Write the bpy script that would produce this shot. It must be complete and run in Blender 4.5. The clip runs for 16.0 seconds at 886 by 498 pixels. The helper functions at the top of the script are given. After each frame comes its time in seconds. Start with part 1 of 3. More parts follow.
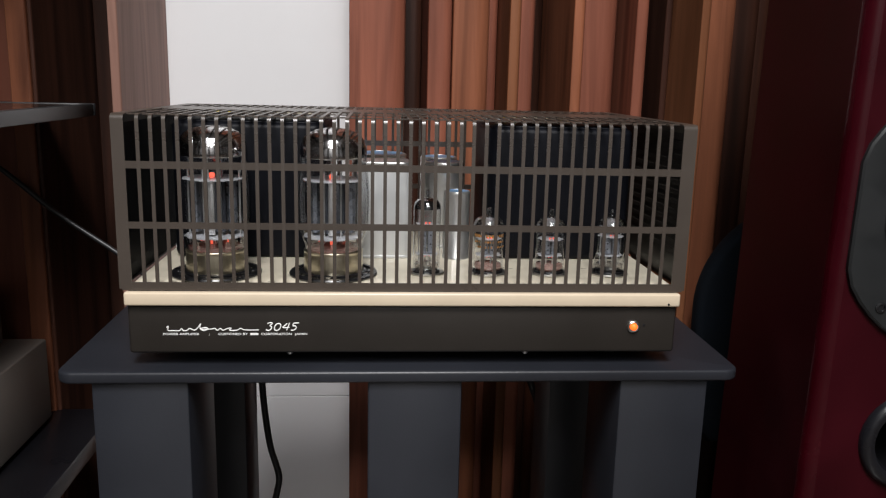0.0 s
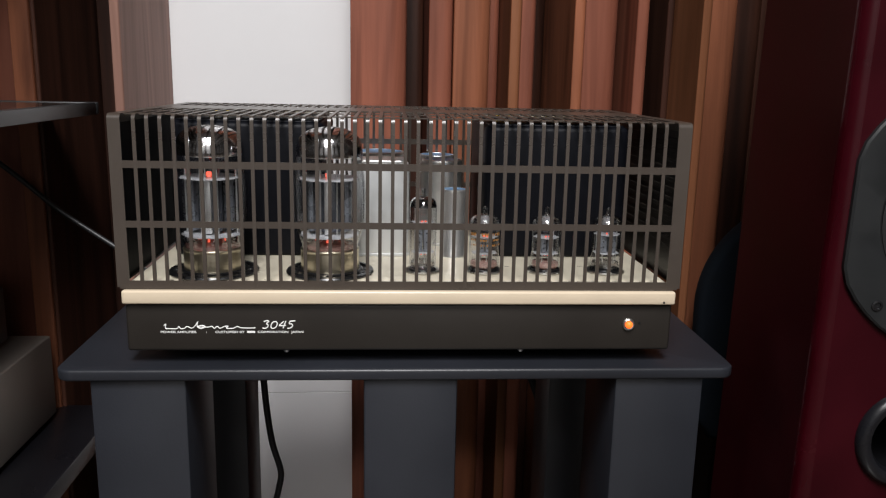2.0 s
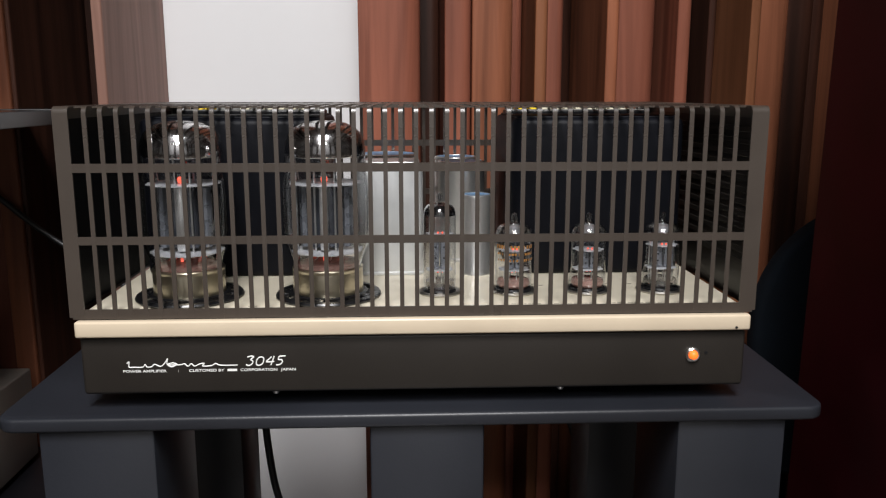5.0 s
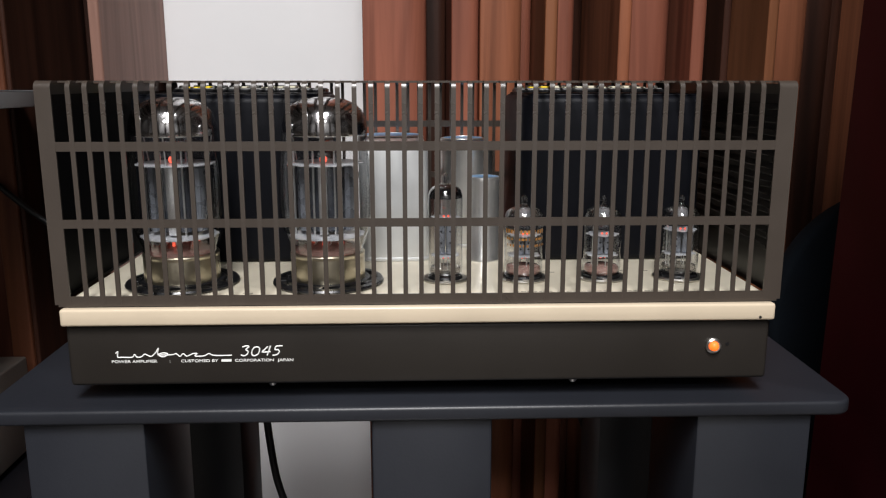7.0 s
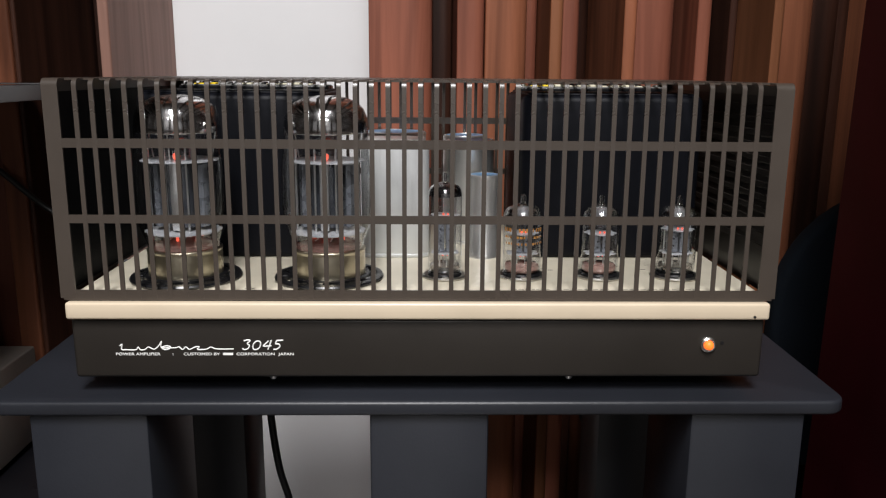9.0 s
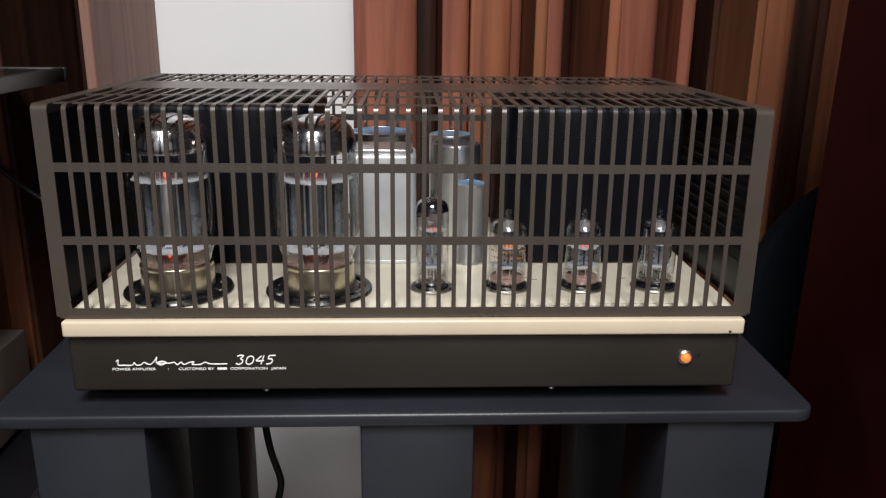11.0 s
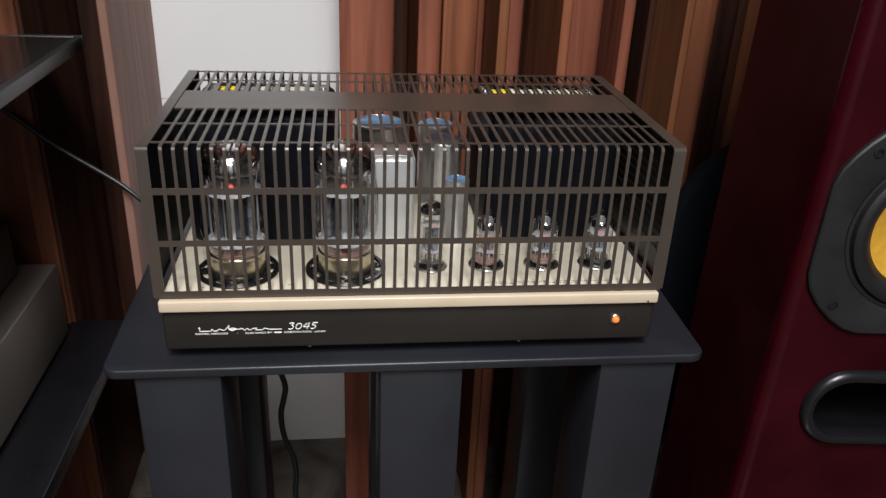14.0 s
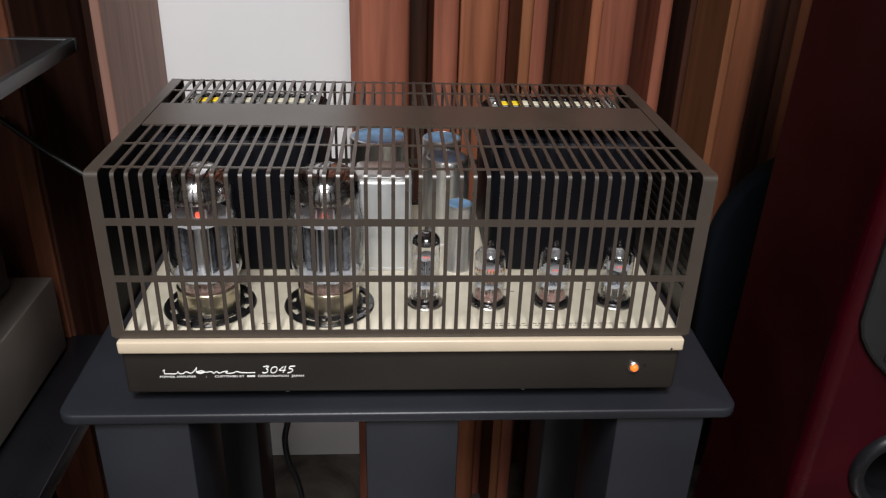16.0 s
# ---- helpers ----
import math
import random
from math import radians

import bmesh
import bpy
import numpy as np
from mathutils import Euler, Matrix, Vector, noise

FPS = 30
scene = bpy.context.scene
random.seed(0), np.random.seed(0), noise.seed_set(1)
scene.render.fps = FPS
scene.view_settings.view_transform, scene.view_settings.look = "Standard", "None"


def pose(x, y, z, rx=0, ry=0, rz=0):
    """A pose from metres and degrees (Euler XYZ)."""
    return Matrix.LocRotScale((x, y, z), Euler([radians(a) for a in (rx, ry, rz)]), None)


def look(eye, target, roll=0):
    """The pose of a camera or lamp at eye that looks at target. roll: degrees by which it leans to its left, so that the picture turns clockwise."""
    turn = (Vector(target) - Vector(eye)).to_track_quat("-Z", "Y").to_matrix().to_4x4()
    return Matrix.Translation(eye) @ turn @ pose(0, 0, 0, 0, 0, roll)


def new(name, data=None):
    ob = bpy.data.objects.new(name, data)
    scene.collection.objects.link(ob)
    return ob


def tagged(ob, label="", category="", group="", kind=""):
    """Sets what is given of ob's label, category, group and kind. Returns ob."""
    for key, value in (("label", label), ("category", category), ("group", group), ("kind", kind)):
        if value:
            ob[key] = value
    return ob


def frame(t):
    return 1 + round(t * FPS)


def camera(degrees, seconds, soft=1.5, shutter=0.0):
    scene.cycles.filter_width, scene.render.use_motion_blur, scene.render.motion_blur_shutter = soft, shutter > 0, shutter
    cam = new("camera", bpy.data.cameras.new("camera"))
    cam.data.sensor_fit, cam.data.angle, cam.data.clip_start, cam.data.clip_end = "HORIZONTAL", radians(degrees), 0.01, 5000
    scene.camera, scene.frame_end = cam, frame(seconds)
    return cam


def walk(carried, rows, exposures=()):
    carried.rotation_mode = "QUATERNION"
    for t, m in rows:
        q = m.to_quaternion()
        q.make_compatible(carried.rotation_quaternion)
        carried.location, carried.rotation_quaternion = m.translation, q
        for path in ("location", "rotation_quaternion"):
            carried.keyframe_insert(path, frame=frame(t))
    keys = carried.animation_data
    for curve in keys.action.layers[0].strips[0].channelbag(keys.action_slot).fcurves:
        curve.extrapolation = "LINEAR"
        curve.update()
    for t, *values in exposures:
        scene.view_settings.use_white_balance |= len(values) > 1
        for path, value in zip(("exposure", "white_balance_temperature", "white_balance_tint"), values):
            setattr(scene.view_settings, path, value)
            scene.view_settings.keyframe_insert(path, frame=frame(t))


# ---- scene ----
cam = camera(57.7, 16.0, soft=1.2, shutter=0.5)
PATH = [
    (0, (0.01, 0.026, 0.901), (0.169, 1.978, 0.493), 1.4),
    (0.5, (0.018, 0.02, 0.905), (0.17, 1.971, 0.493), 1.4),
    (1, (0.021, 0.018, 0.901), (0.164, 1.971, 0.495), 1.3),
    (1.5, (0.023, 0.02, 0.901), (0.157, 1.973, 0.49), 1.2),
    (2, (0.021, 0.023, 0.904), (0.157, 1.973, 0.485), 1.2),
    (2.5, (0.025, 0.032, 0.9), (0.147, 1.987, 0.495), 1.0),
    (3, (0.027, 0.053, 0.9), (0.149, 2.008, 0.496), 0.8),
    (3.5, (0.027, 0.08, 0.895), (0.14, 2.037, 0.5), 0.6),
    (4, (0.031, 0.1, 0.889), (0.129, 2.062, 0.51), 0.3),
    (6.5, (0.026, 0.166, 0.873), (0.101, 2.125, 0.474), -0.1),
    (7, (0.031, 0.165, 0.872), (0.097, 2.121, 0.463), -0.0),
    (7.5, (0.031, 0.165, 0.871), (0.094, 2.122, 0.463), 0.2),
    (8, (0.031, 0.163, 0.871), (0.088, 2.121, 0.465), 0.3),
    (8.5, (0.037, 0.16, 0.874), (0.08, 2.116, 0.458), 0.4),
    (11, (0.034, 0.157, 0.926), (0.12, 2.075, 0.365), 0.7),
    (11.5, (0.021, 0.156, 0.979), (0.138, 2.046, 0.337), 0.7),
    (12, (-0.009, 0.137, 0.997), (0.187, 1.994, 0.28), 1.2),
    (12.5, (-0.054, 0.14, 1.025), (0.216, 1.964, 0.25), 1.8),
    (13, (-0.075, 0.117, 1.061), (0.221, 1.919, 0.244), 2.2),
    (13.5, (-0.038, 0.065, 1.054), (0.263, 1.852, 0.209), 2.9),
    (14, (-0.027, 0.027, 1.08), (0.211, 1.815, 0.217), 2.6),
    (14.5, (-0.005, 0.019, 1.106), (0.187, 1.805, 0.227), 2.4),
    (15, (0.018, 0.049, 1.102), (0.173, 1.835, 0.216), 2.3),
    (15.5, (0.024, 0.089, 1.085), (0.157, 1.876, 0.196), 2.1),
    (16, (0.025, 0.114, 1.078), (0.146, 1.902, 0.191), 1.8),
]
walk(cam, [(t, look(eye, target, roll)) for t, eye, target, roll in PATH], [(0, 0.0), (4, 0.04), (8.5, 0.06), (11, 0.02), (13, 0.02), (14, -0.07), (16, -0.08)])

# ---- world and lights ----
world = bpy.data.worlds.new("world")
world.use_nodes = True
world.node_tree.nodes["Background"].inputs["Color"].default_value = (0.5, 0.52, 0.55, 1)
world.node_tree.nodes["Background"].inputs["Strength"].default_value = 0.001
scene.world = world
scene.view_settings.exposure = 0.0


def panel_or_fill(x, y, sx, sy, power, colour=(1.0, 0.98, 0.975)):
    lamp = bpy.data.lights.new("panel_or_fill_light", "AREA")
    lamp.shape, lamp.size, lamp.size_y = "RECTANGLE", sx, sy
    lamp.energy, lamp.color = power, colour
    ob = new("panel_or_fill_light", lamp)
    ob.matrix_world = pose(x, y, 2.655)
    return ob


panel_or_fill(-0.05, -1.00, 0.5, 1.2, 96)
panel_or_fill(0.00, -2.55, 1.2, 0.5, 50, (1.0, 0.98, 0.96))
# added fill without a known source, lifts the cage top and deck
panel_or_fill(0.00, -0.45, 0.8, 0.5, 22, (0.95, 0.96, 1.0))


# ---- materials ----
def material(name):
    m = bpy.data.materials.new(name)
    m.use_nodes = True
    return m, m.node_tree.nodes, m.node_tree.links, m.node_tree.nodes["Principled BSDF"]


def painted(name, colour, rough=0.5, metal=0.0, vary=0.12, scale=30.0, bump=0.05, fine=900.0, coat=0.0, spec=0.5):
    """A surface with broad blotches, fine grain in the relief and uneven gloss."""
    m, n, l, b = material(name)
    co = n.new("ShaderNodeTexCoord")
    big = n.new("ShaderNodeTexNoise")
    big.inputs["Scale"].default_value, big.inputs["Detail"].default_value = scale, 5
    l.new(co.outputs["Object"], big.inputs["Vector"])
    ramp = n.new("ShaderNodeMapRange")
    ramp.inputs["To Min"].default_value, ramp.inputs["To Max"].default_value = 1 - vary, 1 + vary
    ramp.inputs["From Min"].default_value, ramp.inputs["From Max"].default_value = 0.3, 0.7
    l.new(big.outputs["Fac"], ramp.inputs["Value"])
    mul = n.new("ShaderNodeMix")
    mul.data_type, mul.blend_type = "RGBA", "MULTIPLY"
    mul.inputs["Factor"].default_value = 1
    mul.inputs["A"].default_value = (*colour, 1)
    l.new(ramp.outputs["Result"], mul.inputs["B"])
    l.new(mul.outputs["Result"], b.inputs["Base Color"])
    rr = n.new("ShaderNodeMapRange")
    rr.inputs["To Min"].default_value, rr.inputs["To Max"].default_value = max(0.02, rough - 0.08), min(1, rough + 0.08)
    l.new(big.outputs["Fac"], rr.inputs["Value"])
    l.new(rr.outputs["Result"], b.inputs["Roughness"])
    b.inputs["Metallic"].default_value = metal
    b.inputs["Coat Weight"].default_value = coat
    b.inputs["Specular IOR Level"].default_value = spec
    if bump:
        g = n.new("ShaderNodeTexNoise")
        g.inputs["Scale"].default_value, g.inputs["Detail"].default_value = fine, 2
        l.new(co.outputs["Object"], g.inputs["Vector"])
        bp = n.new("ShaderNodeBump")
        bp.inputs["Strength"].default_value, bp.inputs["Distance"].default_value = bump, 0.0006
        l.new(g.outputs["Fac"], bp.inputs["Height"])
        l.new(bp.outputs["Normal"], b.inputs["Normal"])
    return m


def wood(name, dark, light, rough=0.48):
    """Walnut boards: grain along z, each board of its own tone."""
    m, n, l, b = material(name)
    co = n.new("ShaderNodeTexCoord")
    info = n.new("ShaderNodeObjectInfo")
    off = n.new("ShaderNodeVectorMath")
    off.operation = "MULTIPLY_ADD"
    off.inputs[1].default_value = (1, 1, 1)
    comb = n.new("ShaderNodeCombineXYZ")
    mm = n.new("ShaderNodeMath")
    mm.operation, mm.inputs[1].default_value = "MULTIPLY", 37.0
    l.new(info.outputs["Random"], mm.inputs[0])
    for k in ("X", "Y", "Z"):
        l.new(mm.outputs[0], comb.inputs[k])
    l.new(co.outputs["Object"], off.inputs[0])
    l.new(comb.outputs[0], off.inputs[2])
    mp = n.new("ShaderNodeMapping")
    mp.inputs["Scale"].default_value = (17, 17, 1.1)
    l.new(off.outputs[0], mp.inputs["Vector"])
    a = n.new("ShaderNodeTexNoise")
    a.inputs["Scale"].default_value, a.inputs["Detail"].default_value, a.inputs["Distortion"].default_value = 1.0, 6, 1.7
    l.new(mp.outputs[0], a.inputs["Vector"])
    mp2 = n.new("ShaderNodeMapping")
    mp2.inputs["Scale"].default_value = (190, 190, 7)
    l.new(off.outputs[0], mp2.inputs["Vector"])
    f = n.new("ShaderNodeTexNoise")
    f.inputs["Scale"].default_value, f.inputs["Detail"].default_value = 1.0, 3
    l.new(mp2.outputs[0], f.inputs["Vector"])
    mix = n.new("ShaderNodeMath")
    mix.operation, mix.inputs[1].default_value = "MULTIPLY_ADD", 0.15
    l.new(f.outputs["Fac"], mix.inputs[0])
    sub = n.new("ShaderNodeMath")
    sub.operation, sub.inputs[1].default_value = "SUBTRACT", 0.075
    l.new(a.outputs["Fac"], sub.inputs[0])
    l.new(sub.outputs[0], mix.inputs[2])
    ramp = n.new("ShaderNodeValToRGB")
    ramp.color_ramp.elements[0].position, ramp.color_ramp.elements[1].position = 0.27, 0.73
    ramp.color_ramp.elements[0].color, ramp.color_ramp.elements[1].color = (*dark, 1), (*light, 1)
    l.new(mix.outputs[0], ramp.inputs["Fac"])
    tone = n.new("ShaderNodeMapRange")
    tone.inputs["To Min"].default_value, tone.inputs["To Max"].default_value = 0.68, 1.32
    l.new(info.outputs["Random"], tone.inputs["Value"])
    mul = n.new("ShaderNodeMix")
    mul.data_type, mul.blend_type = "RGBA", "MULTIPLY"
    mul.inputs["Factor"].default_value = 1
    l.new(ramp.outputs["Color"], mul.inputs["A"])
    l.new(tone.outputs["Result"], mul.inputs["B"])
    l.new(mul.outputs["Result"], b.inputs["Base Color"])
    b.inputs["Roughness"].default_value = rough
    b.inputs["Specular IOR Level"].default_value = 0.2
    bp = n.new("ShaderNodeBump")
    bp.inputs["Strength"].default_value, bp.inputs["Distance"].default_value = 0.15, 0.0008
    l.new(f.outputs["Fac"], bp.inputs["Height"])
    l.new(bp.outputs["Normal"], b.inputs["Normal"])
    return m


def thin_glass(name, tint=(0.96, 0.97, 0.97), gloss=1.0):
    """Thin blown glass: clear through the middle, mirror-like towards the rim."""
    m, n, l, b = material(name)
    n.remove(b)
    out = n["Material Output"]
    tr, gl, mx, lw = n.new("ShaderNodeBsdfTransparent"), n.new("ShaderNodeBsdfGlossy"), n.new("ShaderNodeMixShader"), n.new("ShaderNodeLayerWeight")
    tr.inputs["Color"].default_value = (*tint, 1)
    gl.inputs["Roughness"].default_value = 0.03
    pw = n.new("ShaderNodeMath")
    pw.operation, pw.inputs[1].default_value = "POWER", 3.5
    l.new(lw.outputs["Facing"], pw.inputs[0])
    k = n.new("ShaderNodeMath")
    k.operation, k.use_clamp = "MULTIPLY_ADD", True
    k.inputs[1].default_value, k.inputs[2].default_value = 0.6 * gloss, 0.05 * gloss
    l.new(pw.outputs[0], k.inputs[0])
    l.new(k.outputs[0], mx.inputs["Fac"])
    l.new(tr.outputs[0], mx.inputs[1])
    l.new(gl.outputs[0], mx.inputs[2])
    l.new(mx.outputs[0], out.inputs["Surface"])
    return m


def glowing(name, colour, strength):
    m, n, l, b = material(name)
    b.inputs["Base Color"].default_value = (*colour, 1)
    b.inputs["Emission Color"].default_value = (*colour, 1)
    b.inputs["Emission Strength"].default_value = strength
    return m


BRONZE = painted("bronze_brown_enamel", (0.048, 0.0376, 0.0302), 0.31, 0.0, 0.08, 25, 0.05, 1500, spec=0.65)
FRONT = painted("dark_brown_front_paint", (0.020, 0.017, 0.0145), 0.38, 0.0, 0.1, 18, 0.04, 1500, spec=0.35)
CREAM = painted("cream_trim_lacquer", (0.58, 0.485, 0.36), 0.35, 0.0, 0.05, 22, 0.02, 800)
DECK = painted("cream_deck_enamel", (0.65, 0.595, 0.475), 0.4, 0.0, 0.06, 35, 0.03, 1200)
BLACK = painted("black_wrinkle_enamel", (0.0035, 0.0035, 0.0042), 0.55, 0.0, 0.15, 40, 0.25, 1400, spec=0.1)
PHENOL = painted("black_bakelite", (0.008, 0.008, 0.009), 0.28, 0.0, 0.1, 60, 0.02, 900)
ALU = painted("brushed_aluminium", (0.82, 0.82, 0.81), 0.32, 0.9, 0.06, 60, 0.05, 1600)
DULL_ALU = painted("grey_white_capacitor_can", (0.64, 0.655, 0.66), 0.38, 0.5, 0.06, 50, 0.05, 1200)
CHROME = painted("nickel_ring", (0.6, 0.58, 0.54), 0.3, 1.0, 0.06, 50, 0.0)
BASE_METAL = painted("brassy_tube_base", (0.62, 0.56, 0.43), 0.30, 1.0, 0.1, 60, 0.02, 900)
GETTER = painted("getter_mirror", (0.76, 0.74, 0.74), 0.14, 1.0, 0.2, 90, 0.0)
BLUE_CAP = painted("blue_film_cap", (0.24, 0.45, 0.72), 0.34, 0.4, 0.3, 70, 0.03, 700)
PLATE = painted("grey_anode_plate", (0.27, 0.29, 0.33), 0.28, 0.5, 0.15, 120, 0.03, 900)
DARK_PLATE = painted("carbonised_anode", (0.075, 0.083, 0.102), 0.2, 0.5, 0.2, 120, 0.03, 900)
SILVER = painted("silvery_getter_metal", (0.74, 0.74, 0.73), 0.5, 0.35, 0.25, 500, 0.05, 900)
MICA = painted("white_mica", (0.60, 0.61, 0.64), 0.3, 0.0, 0.08, 200, 0.02, 900)
PINK = painted("pinkish_glass_button", (0.30, 0.17, 0.145), 0.12, 0.0, 0.2, 300, 0.0)
ORANGE_INK = painted("orange_print", (0.45, 0.21, 0.05), 0.6, 0.0, 0.2, 600, 0.0)
WHITE_INK = painted("white_print", (0.82, 0.82, 0.8), 0.6, 0.0, 0.05, 300, 0.0)
DARK_INK = painted("dark_print", (0.17, 0.15, 0.12), 0.7, 0.0, 0.1, 300, 0.0)
GLASS = thin_glass("tube_glass", (0.975, 0.98, 0.985), 2.1)
DARK_FLASH = thin_glass("black_getter_glass", (0.10, 0.10, 0.11), 3.5)
SMOKE = thin_glass("smoky_getter_glass", (0.72, 0.72, 0.74), 3.0)
CLEAR = thin_glass("clear_glass_base", (0.88, 0.86, 0.85), 2.0)
HEAT = glowing("red_hot_heater", (1.0, 0.13, 0.07), 1.1)
HEAT_DIM = glowing("dull_red_heater", (0.95, 0.10, 0.04), 1.0)
NEON = glowing("amber_lamp", (1.0, 0.13, 0.015), 1.5)
YELLOW = painted("yellow_tag", (0.85, 0.6, 0.02), 0.5, 0.0, 0.05, 200, 0.02)
TAG = painted("ivory_tag", (0.62, 0.58, 0.44), 0.5, 0.0, 0.12, 150, 0.02)
GREY_TAG = painted("grey_tag", (0.2, 0.2, 0.19), 0.5, 0.0, 0.12, 150, 0.02)
SLATE = painted("slate_grey_stand_paint", (0.0140, 0.0153, 0.0198), 0.38, 0.0, 0.2, 7, 0.1, 500, spec=0.45)
TRAFO = painted("blue_black_transformer_enamel", (0.0042, 0.0046, 0.0068), 0.45, 0.0, 0.15, 40, 0.12, 1400, spec=0.12)
SHELF_GREY = painted("grey_shelf_frame_paint", (0.034, 0.036, 0.038), 0.38, 0.0, 0.12, 12, 0.05, 700)
SHELF_GLASS = painted("dark_tinted_glass", (0.020, 0.0185, 0.018), 0.15, 0.0, 0.1, 8, 0.0)
WALNUT = wood("walnut_board", (0.115, 0.0395, 0.0205), (0.360, 0.130, 0.066))
WALNUT_RED = wood("reddish_walnut_board", (0.092, 0.0300, 0.0190), (0.290, 0.100, 0.061))
WALNUT_GOLD = wood("golden_walnut_board", (0.130, 0.0480, 0.0215), (0.310, 0.122, 0.058))
# paler, pinker walnut: light bounced off the white tiles put into the colour
WALNUT_BOUNCE = wood("bounce_toned_walnut_board", (0.105, 0.0540, 0.0400), (0.265, 0.145, 0.112))
# much darker copy of the walnut: recess shade put into the colour
WALNUT_SHADE = wood("shade_toned_walnut_board", (0.018, 0.0075, 0.0050), (0.075, 0.029, 0.018))
WHITE_TILE = painted("white_wall_tile", (0.76, 0.76, 0.765), 0.3, 0.0, 0.03, 4, 0.02, 60)
CEILING = painted("grey_ceiling_paint", (0.30, 0.30, 0.30), 0.8, 0.0, 0.04, 3, 0.1, 250)
GROUT = painted("tile_joint", (0.62, 0.62, 0.61), 0.8, 0.0, 0.1, 30, 0.1, 300)
PLASTER = painted("dark_acoustic_plaster", (0.045, 0.043, 0.042), 0.8, 0.0, 0.06, 3, 0.2, 250)
CHERRY = painted("dark_cherry_lacquer", (0.0225, 0.0016, 0.0034), 0.38, 0.0, 0.25, 14, 0.02, 300, 0.0, 0.10)
# redder, glossier copy of the cherry lacquer, imitates the red edge highlight
CHERRY_HIGHLIGHT = painted("cherry_edge_highlight", (0.024, 0.0006, 0.0026), 0.25, 0.0, 0.2, 14, 0.02, 300, 0.0, 0.3)
CONE_BLACK = painted("black_rubber", (0.007, 0.007, 0.008), 0.5, 0.0, 0.1, 40, 0.05, 900)
BASKET = painted("grey_black_cast_frame", (0.012, 0.0128, 0.0135), 0.5, 0.0, 0.12, 40, 0.12, 1100, spec=0.35)
KEVLAR = painted("yellow_woven_cone", (0.52, 0.28, 0.03), 0.45, 0.0, 0.12, 120, 0.4, 500)
NAVY = painted("dark_navy_cloth", (0.0050, 0.0080, 0.0125), 0.9, 0.0, 0.15, 30, 0.3, 900, spec=0.2)
CABLE = painted("black_rubber_cable", (0.014, 0.014, 0.015), 0.4, 0.0, 0.1, 60, 0.05, 900)
CHAMPAGNE = painted("champagne_grey_metal", (0.3, 0.275, 0.245), 0.4, 0.6, 0.06, 12, 0.08, 1500)
GREY_METAL = painted("dark_grey_metal", (0.11, 0.11, 0.112), 0.4, 0.6, 0.08, 14, 0.08, 1500)
RACK_BLACK = painted("black_rack_lacquer", (0.007, 0.007, 0.009), 0.3, 0.0, 0.15, 12, 0.03, 500)


def marble():
    m, n, l, b = material("brown_marble_floor")
    co = n.new("ShaderNodeTexCoord")
    a = n.new("ShaderNodeTexNoise")
    a.inputs["Scale"].default_value, a.inputs["Detail"].default_value, a.inputs["Distortion"].default_value = 5.0, 9, 2.2
    l.new(co.outputs["Object"], a.inputs["Vector"])
    r = n.new("ShaderNodeValToRGB")
    r.color_ramp.elements[0].position, r.color_ramp.elements[1].position = 0.35, 0.7
    r.color_ramp.elements[0].color, r.color_ramp.elements[1].color = (0.030, 0.024, 0.019, 1), (0.150, 0.127, 0.105, 1)
    l.new(a.outputs["Fac"], r.inputs["Fac"])
    l.new(r.outputs["Color"], b.inputs["Base Color"])
    b.inputs["Roughness"].default_value = 0.18
    return m


MARBLE = marble()


# ---- building helpers ----
def finish(name, bm, mat, smooth=False):
    me = bpy.data.meshes.new(name)
    bmesh.ops.recalc_face_normals(bm, faces=bm.faces)
    bm.to_mesh(me)
    bm.free()
    if smooth:
        for p in me.polygons:
            p.use_smooth = True
        me.set_sharp_from_angle(angle=radians(38))
    me.materials.append(mat)
    return me


def part(name, bm, mat, parent, label="", smooth=True):
    """One mesh object; where a parent is given it is a part of it."""
    ob = new(name, finish(name, bm, mat, smooth) if isinstance(bm, bmesh.types.BMesh) else bm)
    if parent is not None:
        ob.parent = parent
    return tagged(ob, label) if label else ob


def empty(name, at=(0, 0, 0), **tags):
    ob = new(name)
    ob.empty_display_size = 0.02
    ob.location = at
    return tagged(ob, **tags)


def block(x0, x1, y0, y1, z0, z1, bevel=0.0, seg=2, bm=None):
    bm = bm or bmesh.new()
    made = bmesh.ops.create_cube(bm, size=1, matrix=Matrix.Translation(((x0 + x1) / 2, (y0 + y1) / 2, (z0 + z1) / 2)) @ Matrix.Diagonal((x1 - x0, y1 - y0, z1 - z0, 1)))
    if bevel:
        es = {e for v in made["verts"] for e in v.link_edges}
        bmesh.ops.bevel(bm, geom=list(es), offset=bevel, segments=seg, affect="EDGES", profile=0.5)
    return bm


def slab(outline, z0, z1, bevel=0.0, seg=2):
    """A plate of the given outline in x and y."""
    bm = bmesh.new()
    f = bm.faces.new([bm.verts.new((x, y, z0)) for x, y in outline])
    up = bmesh.ops.extrude_face_region(bm, geom=[f])
    bmesh.ops.translate(bm, vec=(0, 0, z1 - z0), verts=[v for v in up["geom"] if isinstance(v, bmesh.types.BMVert)])
    if bevel:
        es = [e for e in bm.edges if abs(e.verts[0].co.z - e.verts[1].co.z) < 1e-7]
        bmesh.ops.bevel(bm, geom=es, offset=bevel, segments=seg, affect="EDGES", profile=0.5)
    return bm


